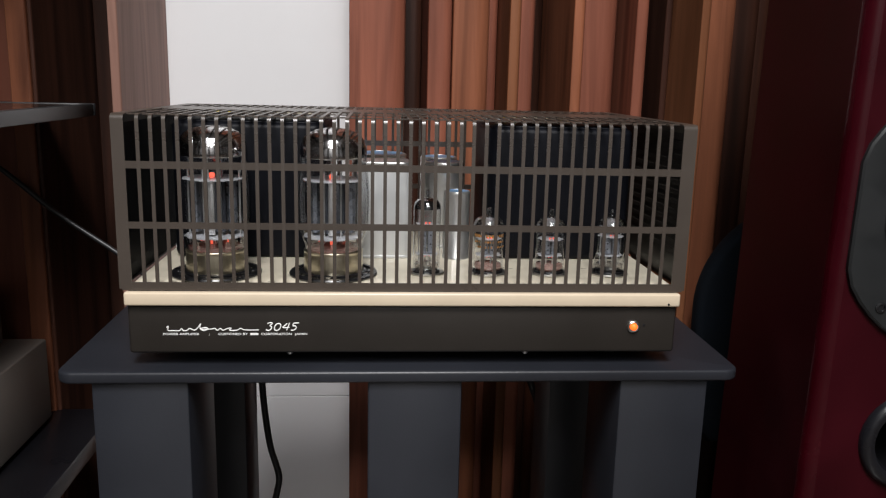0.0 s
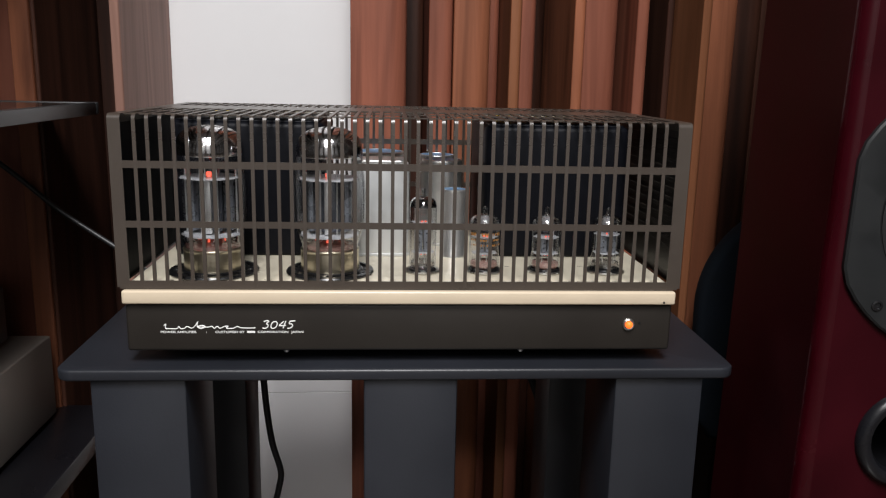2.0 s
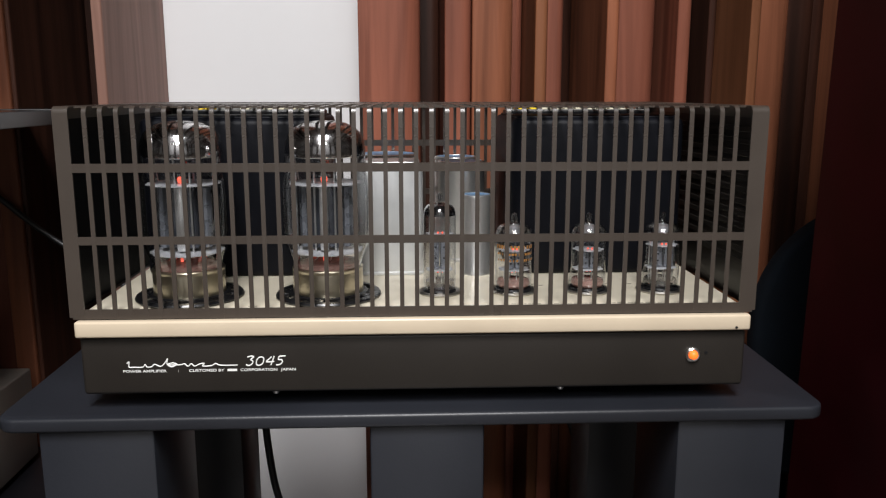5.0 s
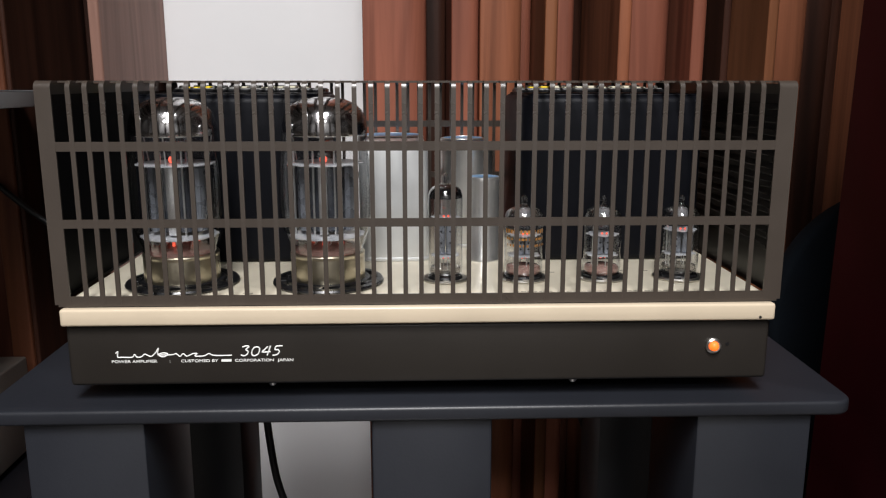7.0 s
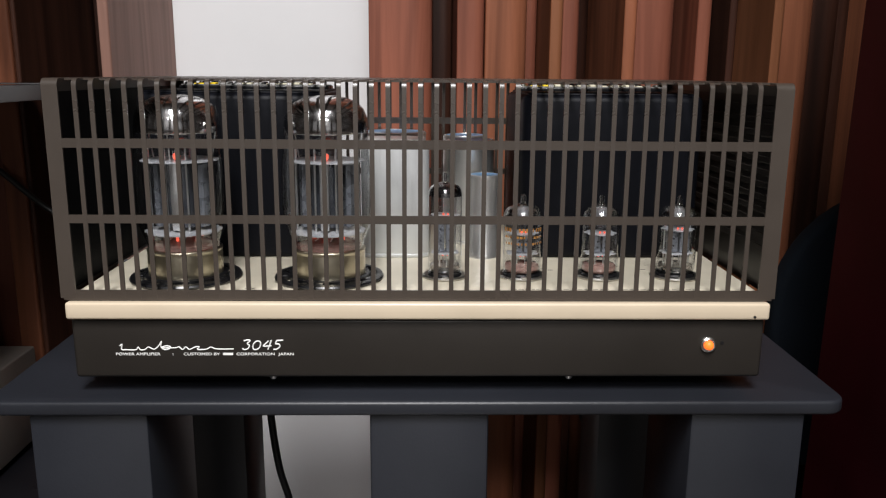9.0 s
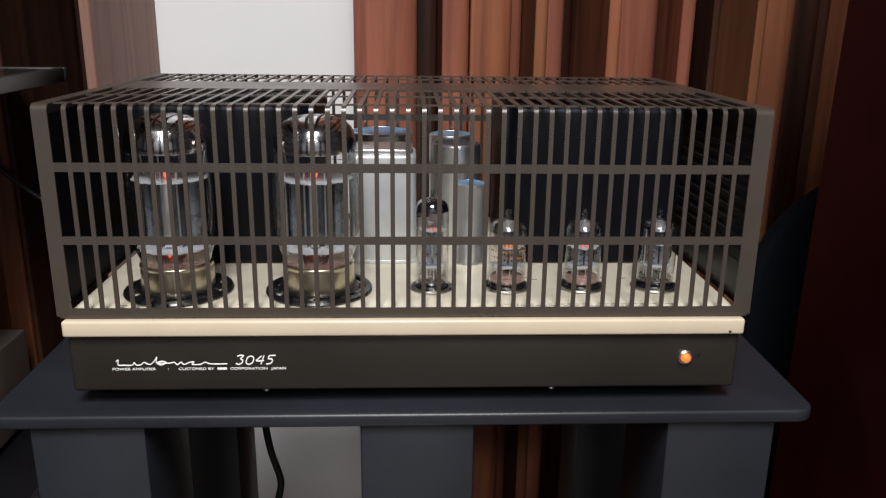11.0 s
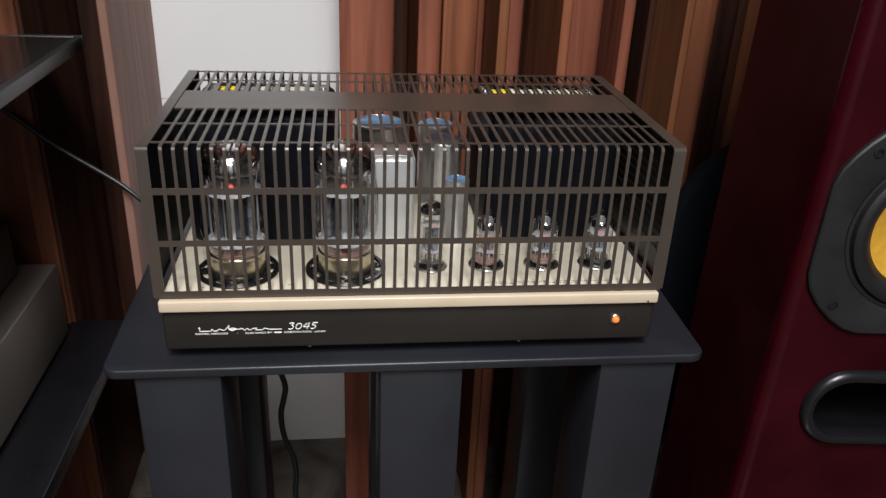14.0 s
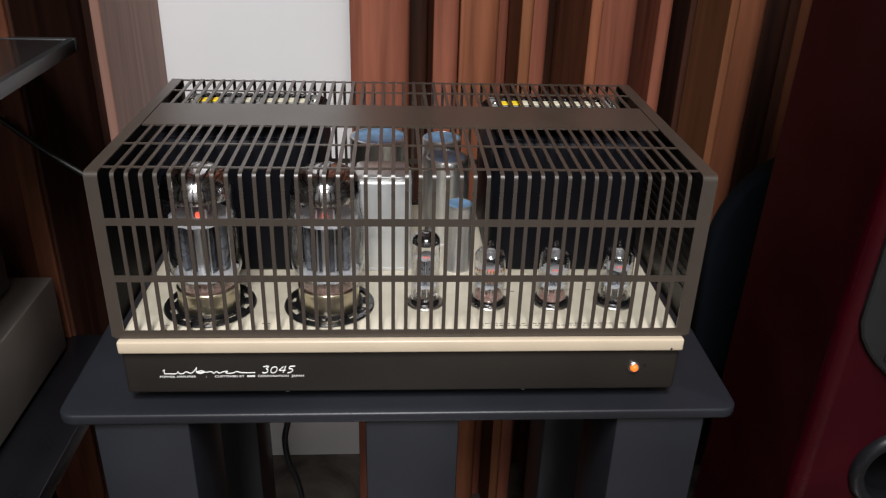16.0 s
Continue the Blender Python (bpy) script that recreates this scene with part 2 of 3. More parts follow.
def rounded(x0, x1, y0, y1, r, n=6):
    pts = []
    for cx, cy, a in ((x1 - r, y1 - r, 0), (x0 + r, y1 - r, 90), (x0 + r, y0 + r, 180), (x1 - r, y0 + r, 270)):
        for i in range(n + 1):
            t = radians(a + 90 * i / n)
            pts.append((cx + r * math.cos(t), cy + r * math.sin(t)))
    return pts


def lathe(profile, n=32, centre=(0, 0, 0), bm=None):
    """Turns (radius, height) pairs round a vertical axis."""
    bm = bm or bmesh.new()
    cx, cy, cz = centre
    rings = []
    for r, z in profile:
        if r < 1e-6:
            rings.append([bm.verts.new((cx, cy, cz + z))])
        else:
            rings.append([bm.verts.new((cx + r * math.cos(2 * math.pi * i / n), cy + r * math.sin(2 * math.pi * i / n), cz + z)) for i in range(n)])
    for a, b in zip(rings, rings[1:]):
        for i in range(n):
            j = (i + 1) % n
            if len(a) == 1 and len(b) == 1:
                continue
            if len(a) == 1:
                bm.faces.new((a[0], b[i], b[j]))
            elif len(b) == 1:
                bm.faces.new((a[i], a[j], b[0]))
            else:
                bm.faces.new((a[i], a[j], b[j], b[i]))
    return bm


def sweep(points, r, n=10, steps=6, bm=None):
    """A round cord through the points."""
    bm = bm or bmesh.new()
    p = [Vector(q) for q in points]
    p = [2 * p[0] - p[1]] + p + [2 * p[-1] - p[-2]]
    line = []
    for i in range(1, len(p) - 2):
        for k in range(steps):
            t = k / steps
            line.append(0.5 * (2 * p[i] + (p[i + 1] - p[i - 1]) * t + (2 * p[i - 1] - 5 * p[i] + 4 * p[i + 1] - p[i + 2]) * t * t + (3 * p[i] - p[i - 1] - 3 * p[i + 1] + p[i + 2]) * t ** 3))
    line.append(p[-2])
    up = Vector((0.31, 0.17, 0.93))
    rings = []
    for i, q in enumerate(line):
        d = (line[min(i + 1, len(line) - 1)] - line[max(i - 1, 0)]).normalized()
        s = d.cross(up).normalized()
        u = s.cross(d)
        rings.append([bm.verts.new(q + r * (math.cos(2 * math.pi * k / n) * s + math.sin(2 * math.pi * k / n) * u)) for k in range(n)])
    for a, b in zip(rings, rings[1:]):
        for i in range(n):
            bm.faces.new((a[i], a[(i + 1) % n], b[(i + 1) % n], b[i]))
    bm.faces.new(rings[0])
    bm.faces.new(rings[-1])
    return bm


def disc_y(profile, x, y, z, n=48):
    bm = lathe(profile, n)
    bm.transform(Matrix.Translation((x, y, z)) @ Matrix.Rotation(radians(90), 4, "X"))
    return bm


def lettering(words, size, at, mat, parent, shear=0.0, wide=1.0, bold=0.0, name="lettering"):
    """Raised flat letters on a face that looks along -y."""
    cu = bpy.data.curves.new(name, "FONT")
    cu.body, cu.size, cu.shear, cu.offset, cu.extrude = words, size, shear, bold, 0.00008
    tmp = bpy.data.objects.new(name, cu)
    scene.collection.objects.link(tmp)
    bpy.context.view_layer.update()
    me = bpy.data.meshes.new_from_object(tmp.evaluated_get(bpy.context.evaluated_depsgraph_get()))
    bpy.data.objects.remove(tmp)
    me.transform(Matrix.Translation(at) @ Matrix.Rotation(radians(90), 4, "X") @ Matrix.Diagonal((wide, 1, 1, 1)))
    me.materials.clear()
    me.materials.append(mat)
    return part(name, me, mat, parent)


# ---- room ----
def room():
    def wall(name, mat, *b):
        return tagged(part(name, block(*b), mat, None, smooth=False), kind="structure")
    tagged(part("floor", block(-2.6, 2.6, -3.2, 1.6, -0.1, 0.0), MARBLE, None, smooth=False), "polished brown veined marble floor", "floor", kind="structure")
    tagged(part("ceiling", block(-2.6, 2.6, -3.2, 1.6, 2.66, 2.76), CEILING, None, smooth=False), "flat grey ceiling", "ceiling", kind="structure")
    # unseen walls: south is paler as a reflector, the sides dark against bounce
    tagged(wall("wall_south", CEILING, -2.6, 2.6, -3.3, -3.2, 0, 2.66), "unseen plain grey wall, paler to reflect in the fronts", "wall")
    tagged(wall("wall_west", PLASTER, -2.7, -2.6, -3.2, 1.6, 0, 2.66), "dark grey plaster wall", "wall")
    tagged(wall("wall_east", PLASTER, 2.6, 2.7, -3.2, 1.6, 0, 2.66), "dark grey plaster wall", "wall")
    north = tagged(part("wall_north", block(-2.6, 2.6, 1.376, 1.6, 0, 2.66), GROUT, None, smooth=False), "white tiled wall behind walnut boards", "wall", kind="structure")
    rows = ((0.0, 0.3535), (0.3545, 0.7115), (0.7125, 1.5995), (1.6005, 2.659))
    for z0, z1 in rows:
        tile = finish("tile", block(0, 0.6512, -0.006, 0.0, 0.0, z1 - z0, 0.0006, 1), WHITE_TILE)
        for x in (-1.05, -0.398, 0.254):
            t = part("tile", tile, None, north)
            t.location = (x, 1.376, z0)


room()


def diffuser(name, boards, label, curve):
    """Upright boards that stand out from the wall by different depths."""
    top = empty(name, (0, 1.37, 0), label=label, category="wall panel")
    for x0, x1, y, mat in boards:
        r, xe = min(curve, 0.42 * (x1 - x0)), x1 - 0.0006
        line = [(xe, 1.3695), (x0, 1.3695), (x0, y + 0.001), (x0 + 0.001, y)]
        line += [(xe - r + r * math.sin(radians(15 * i)), y + r - r * math.cos(radians(15 * i))) for i in range(7)]
        ob = part("board", slab(line, 0.003, 2.5), mat, top)
        ob.matrix_parent_inverse = Matrix.Translation((0, -1.37, 0))


# the darkest walnut paints shade on set-back boards
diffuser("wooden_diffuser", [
    (-0.0335, 0.0460, 1.190, WALNUT_RED), (0.0460, 0.0745, 1.310, WALNUT_SHADE), (0.0745, 0.1080, 1.150, WALNUT_RED), (0.1080, 0.1600, 1.147, WALNUT),
    (0.1600, 0.1840, 1.250, WALNUT_RED), (0.1840, 0.2000, 1.138, WALNUT_GOLD), (0.2000, 0.2215, 1.150, WALNUT_RED), (0.2215, 0.2690, 1.330, WALNUT_SHADE),
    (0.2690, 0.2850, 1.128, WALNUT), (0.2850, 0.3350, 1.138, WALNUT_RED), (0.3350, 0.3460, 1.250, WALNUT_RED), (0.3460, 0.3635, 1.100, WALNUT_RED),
    (0.3635, 0.4300, 1.335, WALNUT_SHADE), (0.4300, 0.4415, 1.230, WALNUT_SHADE), (0.4415, 0.4555, 1.120, WALNUT_GOLD),
    (0.4555, 0.5080, 1.150, WALNUT), (0.5080, 0.5800, 1.230, WALNUT_SHADE), (0.5800, 0.6400, 1.320, WALNUT_SHADE),
    (0.6400, 0.7000, 1.120, WALNUT), (0.7000, 0.7600, 1.330, WALNUT_SHADE), (0.7600, 0.8300, 1.160, WALNUT_RED), (0.8300, 0.9400, 1.120, WALNUT)],
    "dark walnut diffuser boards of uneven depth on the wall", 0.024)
# here it also darkens a thin sliver, the unlit side of a front board
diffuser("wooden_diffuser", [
    (-0.3385, -0.3260, 1.122, WALNUT_BOUNCE), (-0.4320, -0.3385, 1.350, WALNUT_SHADE), (-0.4640, -0.4380, 1.120, WALNUT), (-0.4380, -0.4320, 1.124, WALNUT_SHADE), (-0.5200, -0.4640, 1.135, WALNUT_RED),
    (-0.5700, -0.5200, 1.320, WALNUT_SHADE), (-0.6300, -0.5700, 1.120, WALNUT), (-0.7000, -0.6300, 1.300, WALNUT_SHADE),
    (-0.7700, -0.7000, 1.140, WALNUT_RED), (-0.8600, -0.7700, 1.300, WALNUT_SHADE), (-0.9600, -0.8600, 1.120, WALNUT)],
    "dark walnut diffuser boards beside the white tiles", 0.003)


# ---- loudspeaker stand used as a table ----
def stand():
    top = empty("amplifier_stand", (0.035, 0.8, 0), label="slate-grey painted stand with three pairs of square columns", category="stand")
    inv = Matrix.Translation((-0.035, -0.8, 0))

    def p(name, bm, label=""):
        ob = part(name, bm, SLATE, top, label)
        ob.matrix_parent_inverse = inv
    plate = [(x + (0.0055 if x > 0 else -0.0050) * (y - 0.633) / 0.359, y) for x, y in rounded(-0.2395, 0.3085, 0.633, 0.992, 0.013)]
    p("top_plate", slab(plate, 0.6645, 0.674, 0.0022, 3))
    for x0, x1 in ((-0.2135, -0.1390), (0.0020, 0.0780), (0.2090, 0.2830)):
        for y0, y1 in ((0.638, 0.733), (0.894, 0.978)):
            p("upright", block(x0, x1, y0, y1, 0.022, 0.6642, 0.002))
    p("base_plate", slab(rounded(-0.238, 0.308, 0.61, 0.992, 0.014), 0.0, 0.0218, 0.0015))


stand()

# ---- valve amplifier ----
AX0, AX1 = -0.1905, 0.2600          # cage ends
YF, YB = 0.648, 0.905               # cage front and rear
ZD = 0.740                          # deck
ZT = 0.8722                         # cage top
amp = empty("valve_amplifier", (0, 0, 0), label="brown valve amplifier with cream trim and slotted cage, switched on", category="amplifier")


def chassis():
    part("chassis", block(-0.1855, 0.2548, 0.6470, 0.904, 0.6850, 0.7245, 0.0025, 3), FRONT, amp, "dark brown chassis")
    part("chassis_base", block(-0.172, 0.241, 0.660, 0.892, 0.681, 0.686, 0.001), BLACK, amp)
    part("upper_chassis", block(-0.1845, 0.2538, 0.6495, 0.902, 0.7248, 0.7392, 0.001), BRONZE, amp)
    part("trim_strip", block(-0.1865, 0.2556, 0.6425, 0.6494, 0.7250, 0.7358, 0.0016, 3), CREAM, amp, "cream lacquered trim strip")
    part("trim_screw", disc_y([(0.0009, 0.0), (0.0009, 0.0004), (0, 0.0004)], 0.2460, 0.6425, 0.7272, 12), PHENOL, amp)
    part("deck", block(-0.1825, 0.2518, 0.6505, 0.901, 0.7393, ZD, 0.0), DECK, amp, "cream enamelled deck", smooth=False)
    for x in (-0.14, 0.21):
        for y in (0.69, 0.85):
            part("foot", lathe([(0, 0), (0.011, 0), (0.012, 0.001), (0.0115, 0.0068), (0, 0.0068)], 20, (x, y, 0.6742)), PHENOL, amp)
    for x in (-0.061, 0.131):
        part("screw", lathe([(0, -0.0022), (0.0018, -0.002), (0.0026, -0.0008), (0.0026, 0.001), (0, 0.001)], 14, (x, 0.6525, 0.6845)), CHROME, amp)
    # pilot lamp
    bez = lathe([(0.0026, 0.0), (0.0052, 0.0), (0.0050, 0.0016), (0.0040, 0.0024), (0.0030, 0.0022), (0.0030, 0.0)], 24)
    bez.transform(Matrix.Translation((0.2190, 0.6469, 0.7075)) @ Matrix.Rotation(radians(90), 4, "X"))
    lamp = part("pilot_lamp", bez, CHROME, amp, "chromed pilot lamp")
    jewel = lathe([(0.0031, 0.0), (0.0031, 0.002), (0.0026, 0.0036), (0.0014, 0.0045), (0, 0.0047)], 20)
    jewel.transform(Matrix.Translation((0.2190, 0.6468, 0.7075)) @ Matrix.Rotation(radians(90), 4, "X"))
    part("jewel", jewel, NEON, lamp, "glowing amber jewel")
    # front lettering and the maker's mark as a plain stroke
    y = 0.64685
    digits = (
        ((0.0, 0.90), (0.30, 1.0), (0.58, 0.93), (0.34, 0.62), (0.56, 0.46), (0.52, 0.16), (0.24, 0.0), (-0.04, 0.10)),
        ((1.10, 0.86), (0.92, 0.55), (0.95, 0.12), (1.22, 0.0), (1.52, 0.20), (1.58, 0.66), (1.40, 0.88), (1.10, 0.86)),
        ((2.28, 0.92), (2.02, 0.60), (1.84, 0.38), (2.20, 0.36), (2.62, 0.40)), ((2.52, 0.98), (2.44, 0.50), (2.34, 0.02)),
        ((3.62, 0.98), (3.30, 0.96), (3.02, 0.92), (2.98, 0.60), (3.26, 0.58), (3.40, 0.34), (3.18, 0.06), (2.84, 0.02)))
    number = bmesh.new()
    for stroke in digits:
        sweep([(-0.0788 + 0.00685 * u + 0.0012 * v, y, 0.7040 + 0.0064 * v) for u, v in stroke], 0.00046, 6, 4, number)
    part("model_number", number, WHITE_INK, amp, "white hand-written model number")
    for words, x in (("POWER AMPLIFIER", -0.1590), (":", -0.1234), ("CUSTOMED BY", -0.1163), ("CORPORATION", -0.0829), ("JAPAN", -0.0561)):
        lettering(words, 0.0025, (x, y, 0.7002), WHITE_INK, amp, 0, 1.36, 0.00002)
    part("printed_bar", block(-0.0912, -0.0849, y - 0.0001, y, 0.7003, 0.7019), WHITE_INK, amp, smooth=False)
    mark = ((0.0, 0.55), (0.02, 0.75), (0.015, 0.1), (0.06, 0.05), (0.14, 0.05), (0.16, 0.40), (0.18, 0.05), (0.22, 0.10), (0.25, 0.40), (0.30, 0.12),
            (0.34, 0.55), (0.37, 1.15), (0.36, 0.45), (0.40, 0.05), (0.45, 0.35), (0.41, 0.55), (0.36, 0.30), (0.48, 0.30), (0.52, 0.42), (0.55, 0.08), (0.58, 0.42),
            (0.61, 0.10), (0.66, 0.40), (0.70, 0.42), (0.68, 0.10), (0.76, 0.12), (0.80, 0.40), (0.84, 0.18), (0.92, 0.14), (1.0, 0.16))
    part("maker_mark", sweep([(-0.1560 + 0.0715 * u, y, 0.7036 + 0.0052 * v) for u, v in mark], 0.00040, 6, 4), WHITE_INK, amp, "white hand-drawn stroke")
    # small dark disc to the right of the pilot lamp
    part("dark_dot", disc_y([(0.0012, 0.0), (0.0012, 0.0003), (0, 0.0003)], 0.2282, 0.64695, 0.7085, 12), PHENOL, amp)
    # small print on the deck
    rng = random.Random(7)
    for y0, x0, x1 in ((0.6606, 0.094, 0.214), (0.6576, 0.094, 0.200)):
        x = x0
        while x < x1:
            w = rng.uniform(0.0016, 0.0042)
            part("printed_bar", block(x, x + w, y0, y0 + 0.0010, ZD, ZD + 0.0001), DARK_INK, amp, smooth=False)
            x += w + (0.0012 if rng.random() < 0.75 else 0.0060)


chassis()


def bent_path(out, z_low, r):
    """The line of the cage sheet in y and z, moved outwards by out: front, top, rear."""
    yf, yb, zt, rr = YF - out, YB + out, ZT + out, r + out
    pts = [(yf, z_low)]
    for i in range(6):
        a = radians(180 - 90 * i / 5)
        pts.append((yf + rr + rr * math.cos(a), zt - rr + rr * math.sin(a)))
    for i in range(6):
        a = radians(90 - 90 * i / 5)
        pts.append((yb - rr + rr * math.cos(a), zt - rr + rr * math.sin(a)))
    return pts + [(yb, z_low)]


def bent_strip(x0, x1, z_low=0.7375, thick=0.0013):
    bm = bmesh.new()
    outer, inner = bent_path(0, z_low, 0.0045), bent_path(-thick, z_low, 0.0045)
    grid = [[bm.verts.new((x, y, z)) for y, z in line] for x, line in ((x0, outer), (x1, outer), (x1, inner), (x0, inner))]
    m = len(outer)
    for k in range(4):
        a, b = grid[k], grid[(k + 1) % 4]
        for i in range(m - 1):
            bm.faces.new((a[i], a[i + 1], b[i + 1], b[i]))
    bm.faces.new([g[0] for g in grid])
    bm.faces.new([g[-1] for g in grid])
    return bm


def cage():
    pitch, first = (0.2490 + 0.1810) / 44, -0.1810
    top = part("cage", block(-0.1800, 0.2480, 0.7570, 0.8180, ZT - 0.0015, ZT + 0.00005, 0.0), BRONZE, amp, "brown slotted sheet-metal cage", smooth=False)
    bar = finish("bar", bent_strip(-0.0014, 0.0014), BRONZE, True)
    for i in range(1, 44):
        b = part("bar", bar, None, top)
        b.location = (first + pitch * i, 0, 0)
    for x0, x1 in ((AX0, first), (0.2490, AX1)):
        part("end_strip", bent_strip(x0, x1), BRONZE, top)
    for x0, x1 in ((AX0 + 0.0003, AX0 + 0.0016), (AX1 - 0.0016, AX1 - 0.0003)):
        part("side_panel", block(x0, x1, YF + 0.002, YB - 0.002, 0.7375, ZT - 0.0017), BRONZE, top, smooth=False)
    # sheets added inside both ends, their dark colour stands in for interior shade
    part("darkening_sheet", block(AX0 + 0.0017, AX0 + 0.0023, YF + 0.010, YB - 0.010, 0.7400, 0.8640), BLACK, top, "black sheet added to darken the cage's inner side", smooth=False)
    part("darkening_sheet", block(AX1 - 0.0023, AX1 - 0.0017, YF + 0.010, YB - 0.010, 0.7400, 0.8640), FRONT, top, "dark brown sheet added to darken the cage's inner side", smooth=False)
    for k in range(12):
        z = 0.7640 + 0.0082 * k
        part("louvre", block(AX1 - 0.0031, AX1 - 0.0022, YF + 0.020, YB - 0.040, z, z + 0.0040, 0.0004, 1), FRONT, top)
    t = 0.0011
    for y0 in (YF + 0.0001, YB - 0.0001 - t):
        for z0, z1 in ((0.7362, 0.7427), (0.7851, 0.7903), (0.8312, 0.8368)):
            part("rail", block(AX0 + 0.002, AX1 - 0.002, y0, y0 + t, z0, z1), BRONZE, top, smooth=False)
    for y0, y1 in ((0.6590, 0.6612), (0.7098, 0.7120), (0.8605, 0.8627), (0.8975, 0.8997)):
        part("rail", block(AX0 + 0.002, AX1 - 0.002, y0, y1, ZT - 0.0012, ZT - 0.0001), BRONZE, top, smooth=False)


cage()


def power_tube(x, y):
    """Large output valve: metal base, full bulb with a silvered dome, plates between two mica discs."""
    c = (x, y, ZD)
    # open socket plate: two rings joined by broad spokes
    sock = part("power_socket", lathe([(0.0318, 0.0006), (0.0362, 0.0006), (0.0368, 0.0016), (0.0360, 0.0028), (0.0324, 0.0032), (0.0318, 0.0006)], 44, c), PHENOL, amp, "black slotted socket ring")
    part("inner_ring", lathe([(0.0236, 0.0004), (0.0272, 0.0004), (0.0276, 0.0036), (0.0262, 0.0044), (0.0240, 0.0040), (0.0236, 0.0004)], 44, c), PHENOL, sock)
    for k in range(10):
        bm = block(0.0270, 0.0322, -0.0044, 0.0044, 0.0005, 0.0026 + 0.0012 * (k % 2), 0.0009, 2)
        bm.transform(Matrix.Translation(c) @ Matrix.Rotation(radians(36 * k + 9), 4, "Z"))
        part("spoke", bm, PHENOL, sock)
    glass = [(0.0232, 0.0214), (0.0240, 0.0262), (0.0268, 0.0330), (0.0290, 0.0400), (0.0300, 0.0480), (0.0302, 0.0620), (0.0299, 0.0760), (0.0288, 0.0850), (0.0278, 0.0905),
             (0.0275, 0.0960), (0.0276, 0.1020), (0.0268, 0.1080), (0.0245, 0.1135), (0.0205, 0.1175), (0.0140, 0.1205), (0.0060, 0.1219), (0, 0.1221)]
    tube = part("power_tube", lathe(glass, 48, c), GLASS, amp, "large glass output valve glowing red inside")
    flash = [(max(0.0, r - 0.0007), z - 0.0005) for r, z in glass[10:]]
    part("dome", lathe([(0.0262, 0.0985)] + flash, 48, c), GETTER, tube, "mirrored getter dome")
    part("getter_ring", lathe([(0.0236, 0.0978), (0.0241, 0.0984), (0.0236, 0.0990), (0.0231, 0.0984), (0.0236, 0.0978)], 40, c), ALU, tube)
    for a in (20, 160, 270):
        part("getter_strut", sweep([(x + 0.0236 * math.cos(radians(a)), y + 0.0236 * math.sin(radians(a)), ZD + 0.0984), (x + 0.0205 * math.cos(radians(a)), y + 0.0205 * math.sin(radians(a)), ZD + 0.0805)], 0.0005, 6, 3), ALU, tube)
    part("base", lathe([(0, 0.0014), (0.0240, 0.0014), (0.0244, 0.0018), (0.0245, 0.0026), (0.0244, 0.0190), (0.0243, 0.0196), (0.0246, 0.0202), (0.0246, 0.0212), (0.0241, 0.0218), (0.0228, 0.0220), (0, 0.0220)], 48, c), BASE_METAL, tube, "brass-tinted metal base")
    for k, z in ((0, 0.0325), (9, 0.0795)):
        rim = [(x + (0.0250 if i % 3 else 0.0236) * math.cos(radians(10 * i + k)), y + (0.0250 if i % 3 else 0.0236) * math.sin(radians(10 * i + k))) for i in range(36)]
        part("mica_disc", slab(rim, ZD + z, ZD + z + 0.0007), MICA, tube)
    part("anode", block(x - 0.0100, x + 0.0100, y - 0.0085, y + 0.0085, ZD + 0.0350, ZD + 0.0785, 0.003, 3), DARK_PLATE, tube)
    for dx in (-1, 1):
        wing = [(x + dx * 0.0102, y - 0.0020), (x + dx * 0.0130, y - 0.0062), (x + dx * 0.0160, y - 0.0058), (x + dx * 0.0182, y - 0.0015), (x + dx * 0.0182, y + 0.0015), (x + dx * 0.0160, y + 0.0058), (x + dx * 0.0130, y + 0.0062), (x + dx * 0.0102, y + 0.0020)]
        part("anode_fin", slab(wing, ZD + 0.0360, ZD + 0.0775, 0.0005, 1), PLATE, tube)
        part("support_rod", lathe([(0.0009, 0.026), (0.0009, 0.0880), (0, 0.0880)], 12, (x + dx * 0.0205, y - 0.001, ZD)), ALU, tube)
        part("grid_rod", lathe([(0.0007, 0.030), (0.0007, 0.0900), (0, 0.0900)], 12, (x + dx * 0.0068, y - 0.0104, ZD)), ALU, tube)
    part("heat_fin", block(x - 0.0034, x + 0.0022, y - 0.0136, y - 0.0088, ZD + 0.0345, ZD + 0.0790, 0.0008, 2), ALU, tube, "pale ridged heat fin")
    part("heater", block(x - 0.0030, x + 0.0016, y - 0.0060, y - 0.002, ZD + 0.0804, ZD + 0.0846, 0.0014, 3), HEAT, tube, "glowing red heater")
    part("heater", lathe([(0, 0.0272), (0.0010, 0.0276), (0.0008, 0.0316), (0, 0.0318)], 10, (x - 0.001, y - 0.012, ZD)), HEAT, tube, "glowing red heater")
    part("stem", lathe([(0.0226, 0.0222), (0.0222, 0.0246), (0.0150, 0.0262), (0.0070, 0.0300), (0, 0.0305)], 32, c), PINK, tube, "reddish glass stem")
    for k in range(7):
        a = radians(360 / 7 * k + 20)
        part("lead_wire", sweep([(x + 0.013 * math.cos(a), y + 0.013 * math.sin(a), ZD + 0.0255), (x + 0.011 * math.cos(a + 0.2), y + 0.011 * math.sin(a + 0.2), ZD + 0.0290), (x + 0.009 * math.cos(a + 0.3), y + 0.009 * math.sin(a + 0.3), ZD + 0.0330)], 0.0006, 6, 3), HEAT_DIM if k % 3 == 0 else ALU, tube)
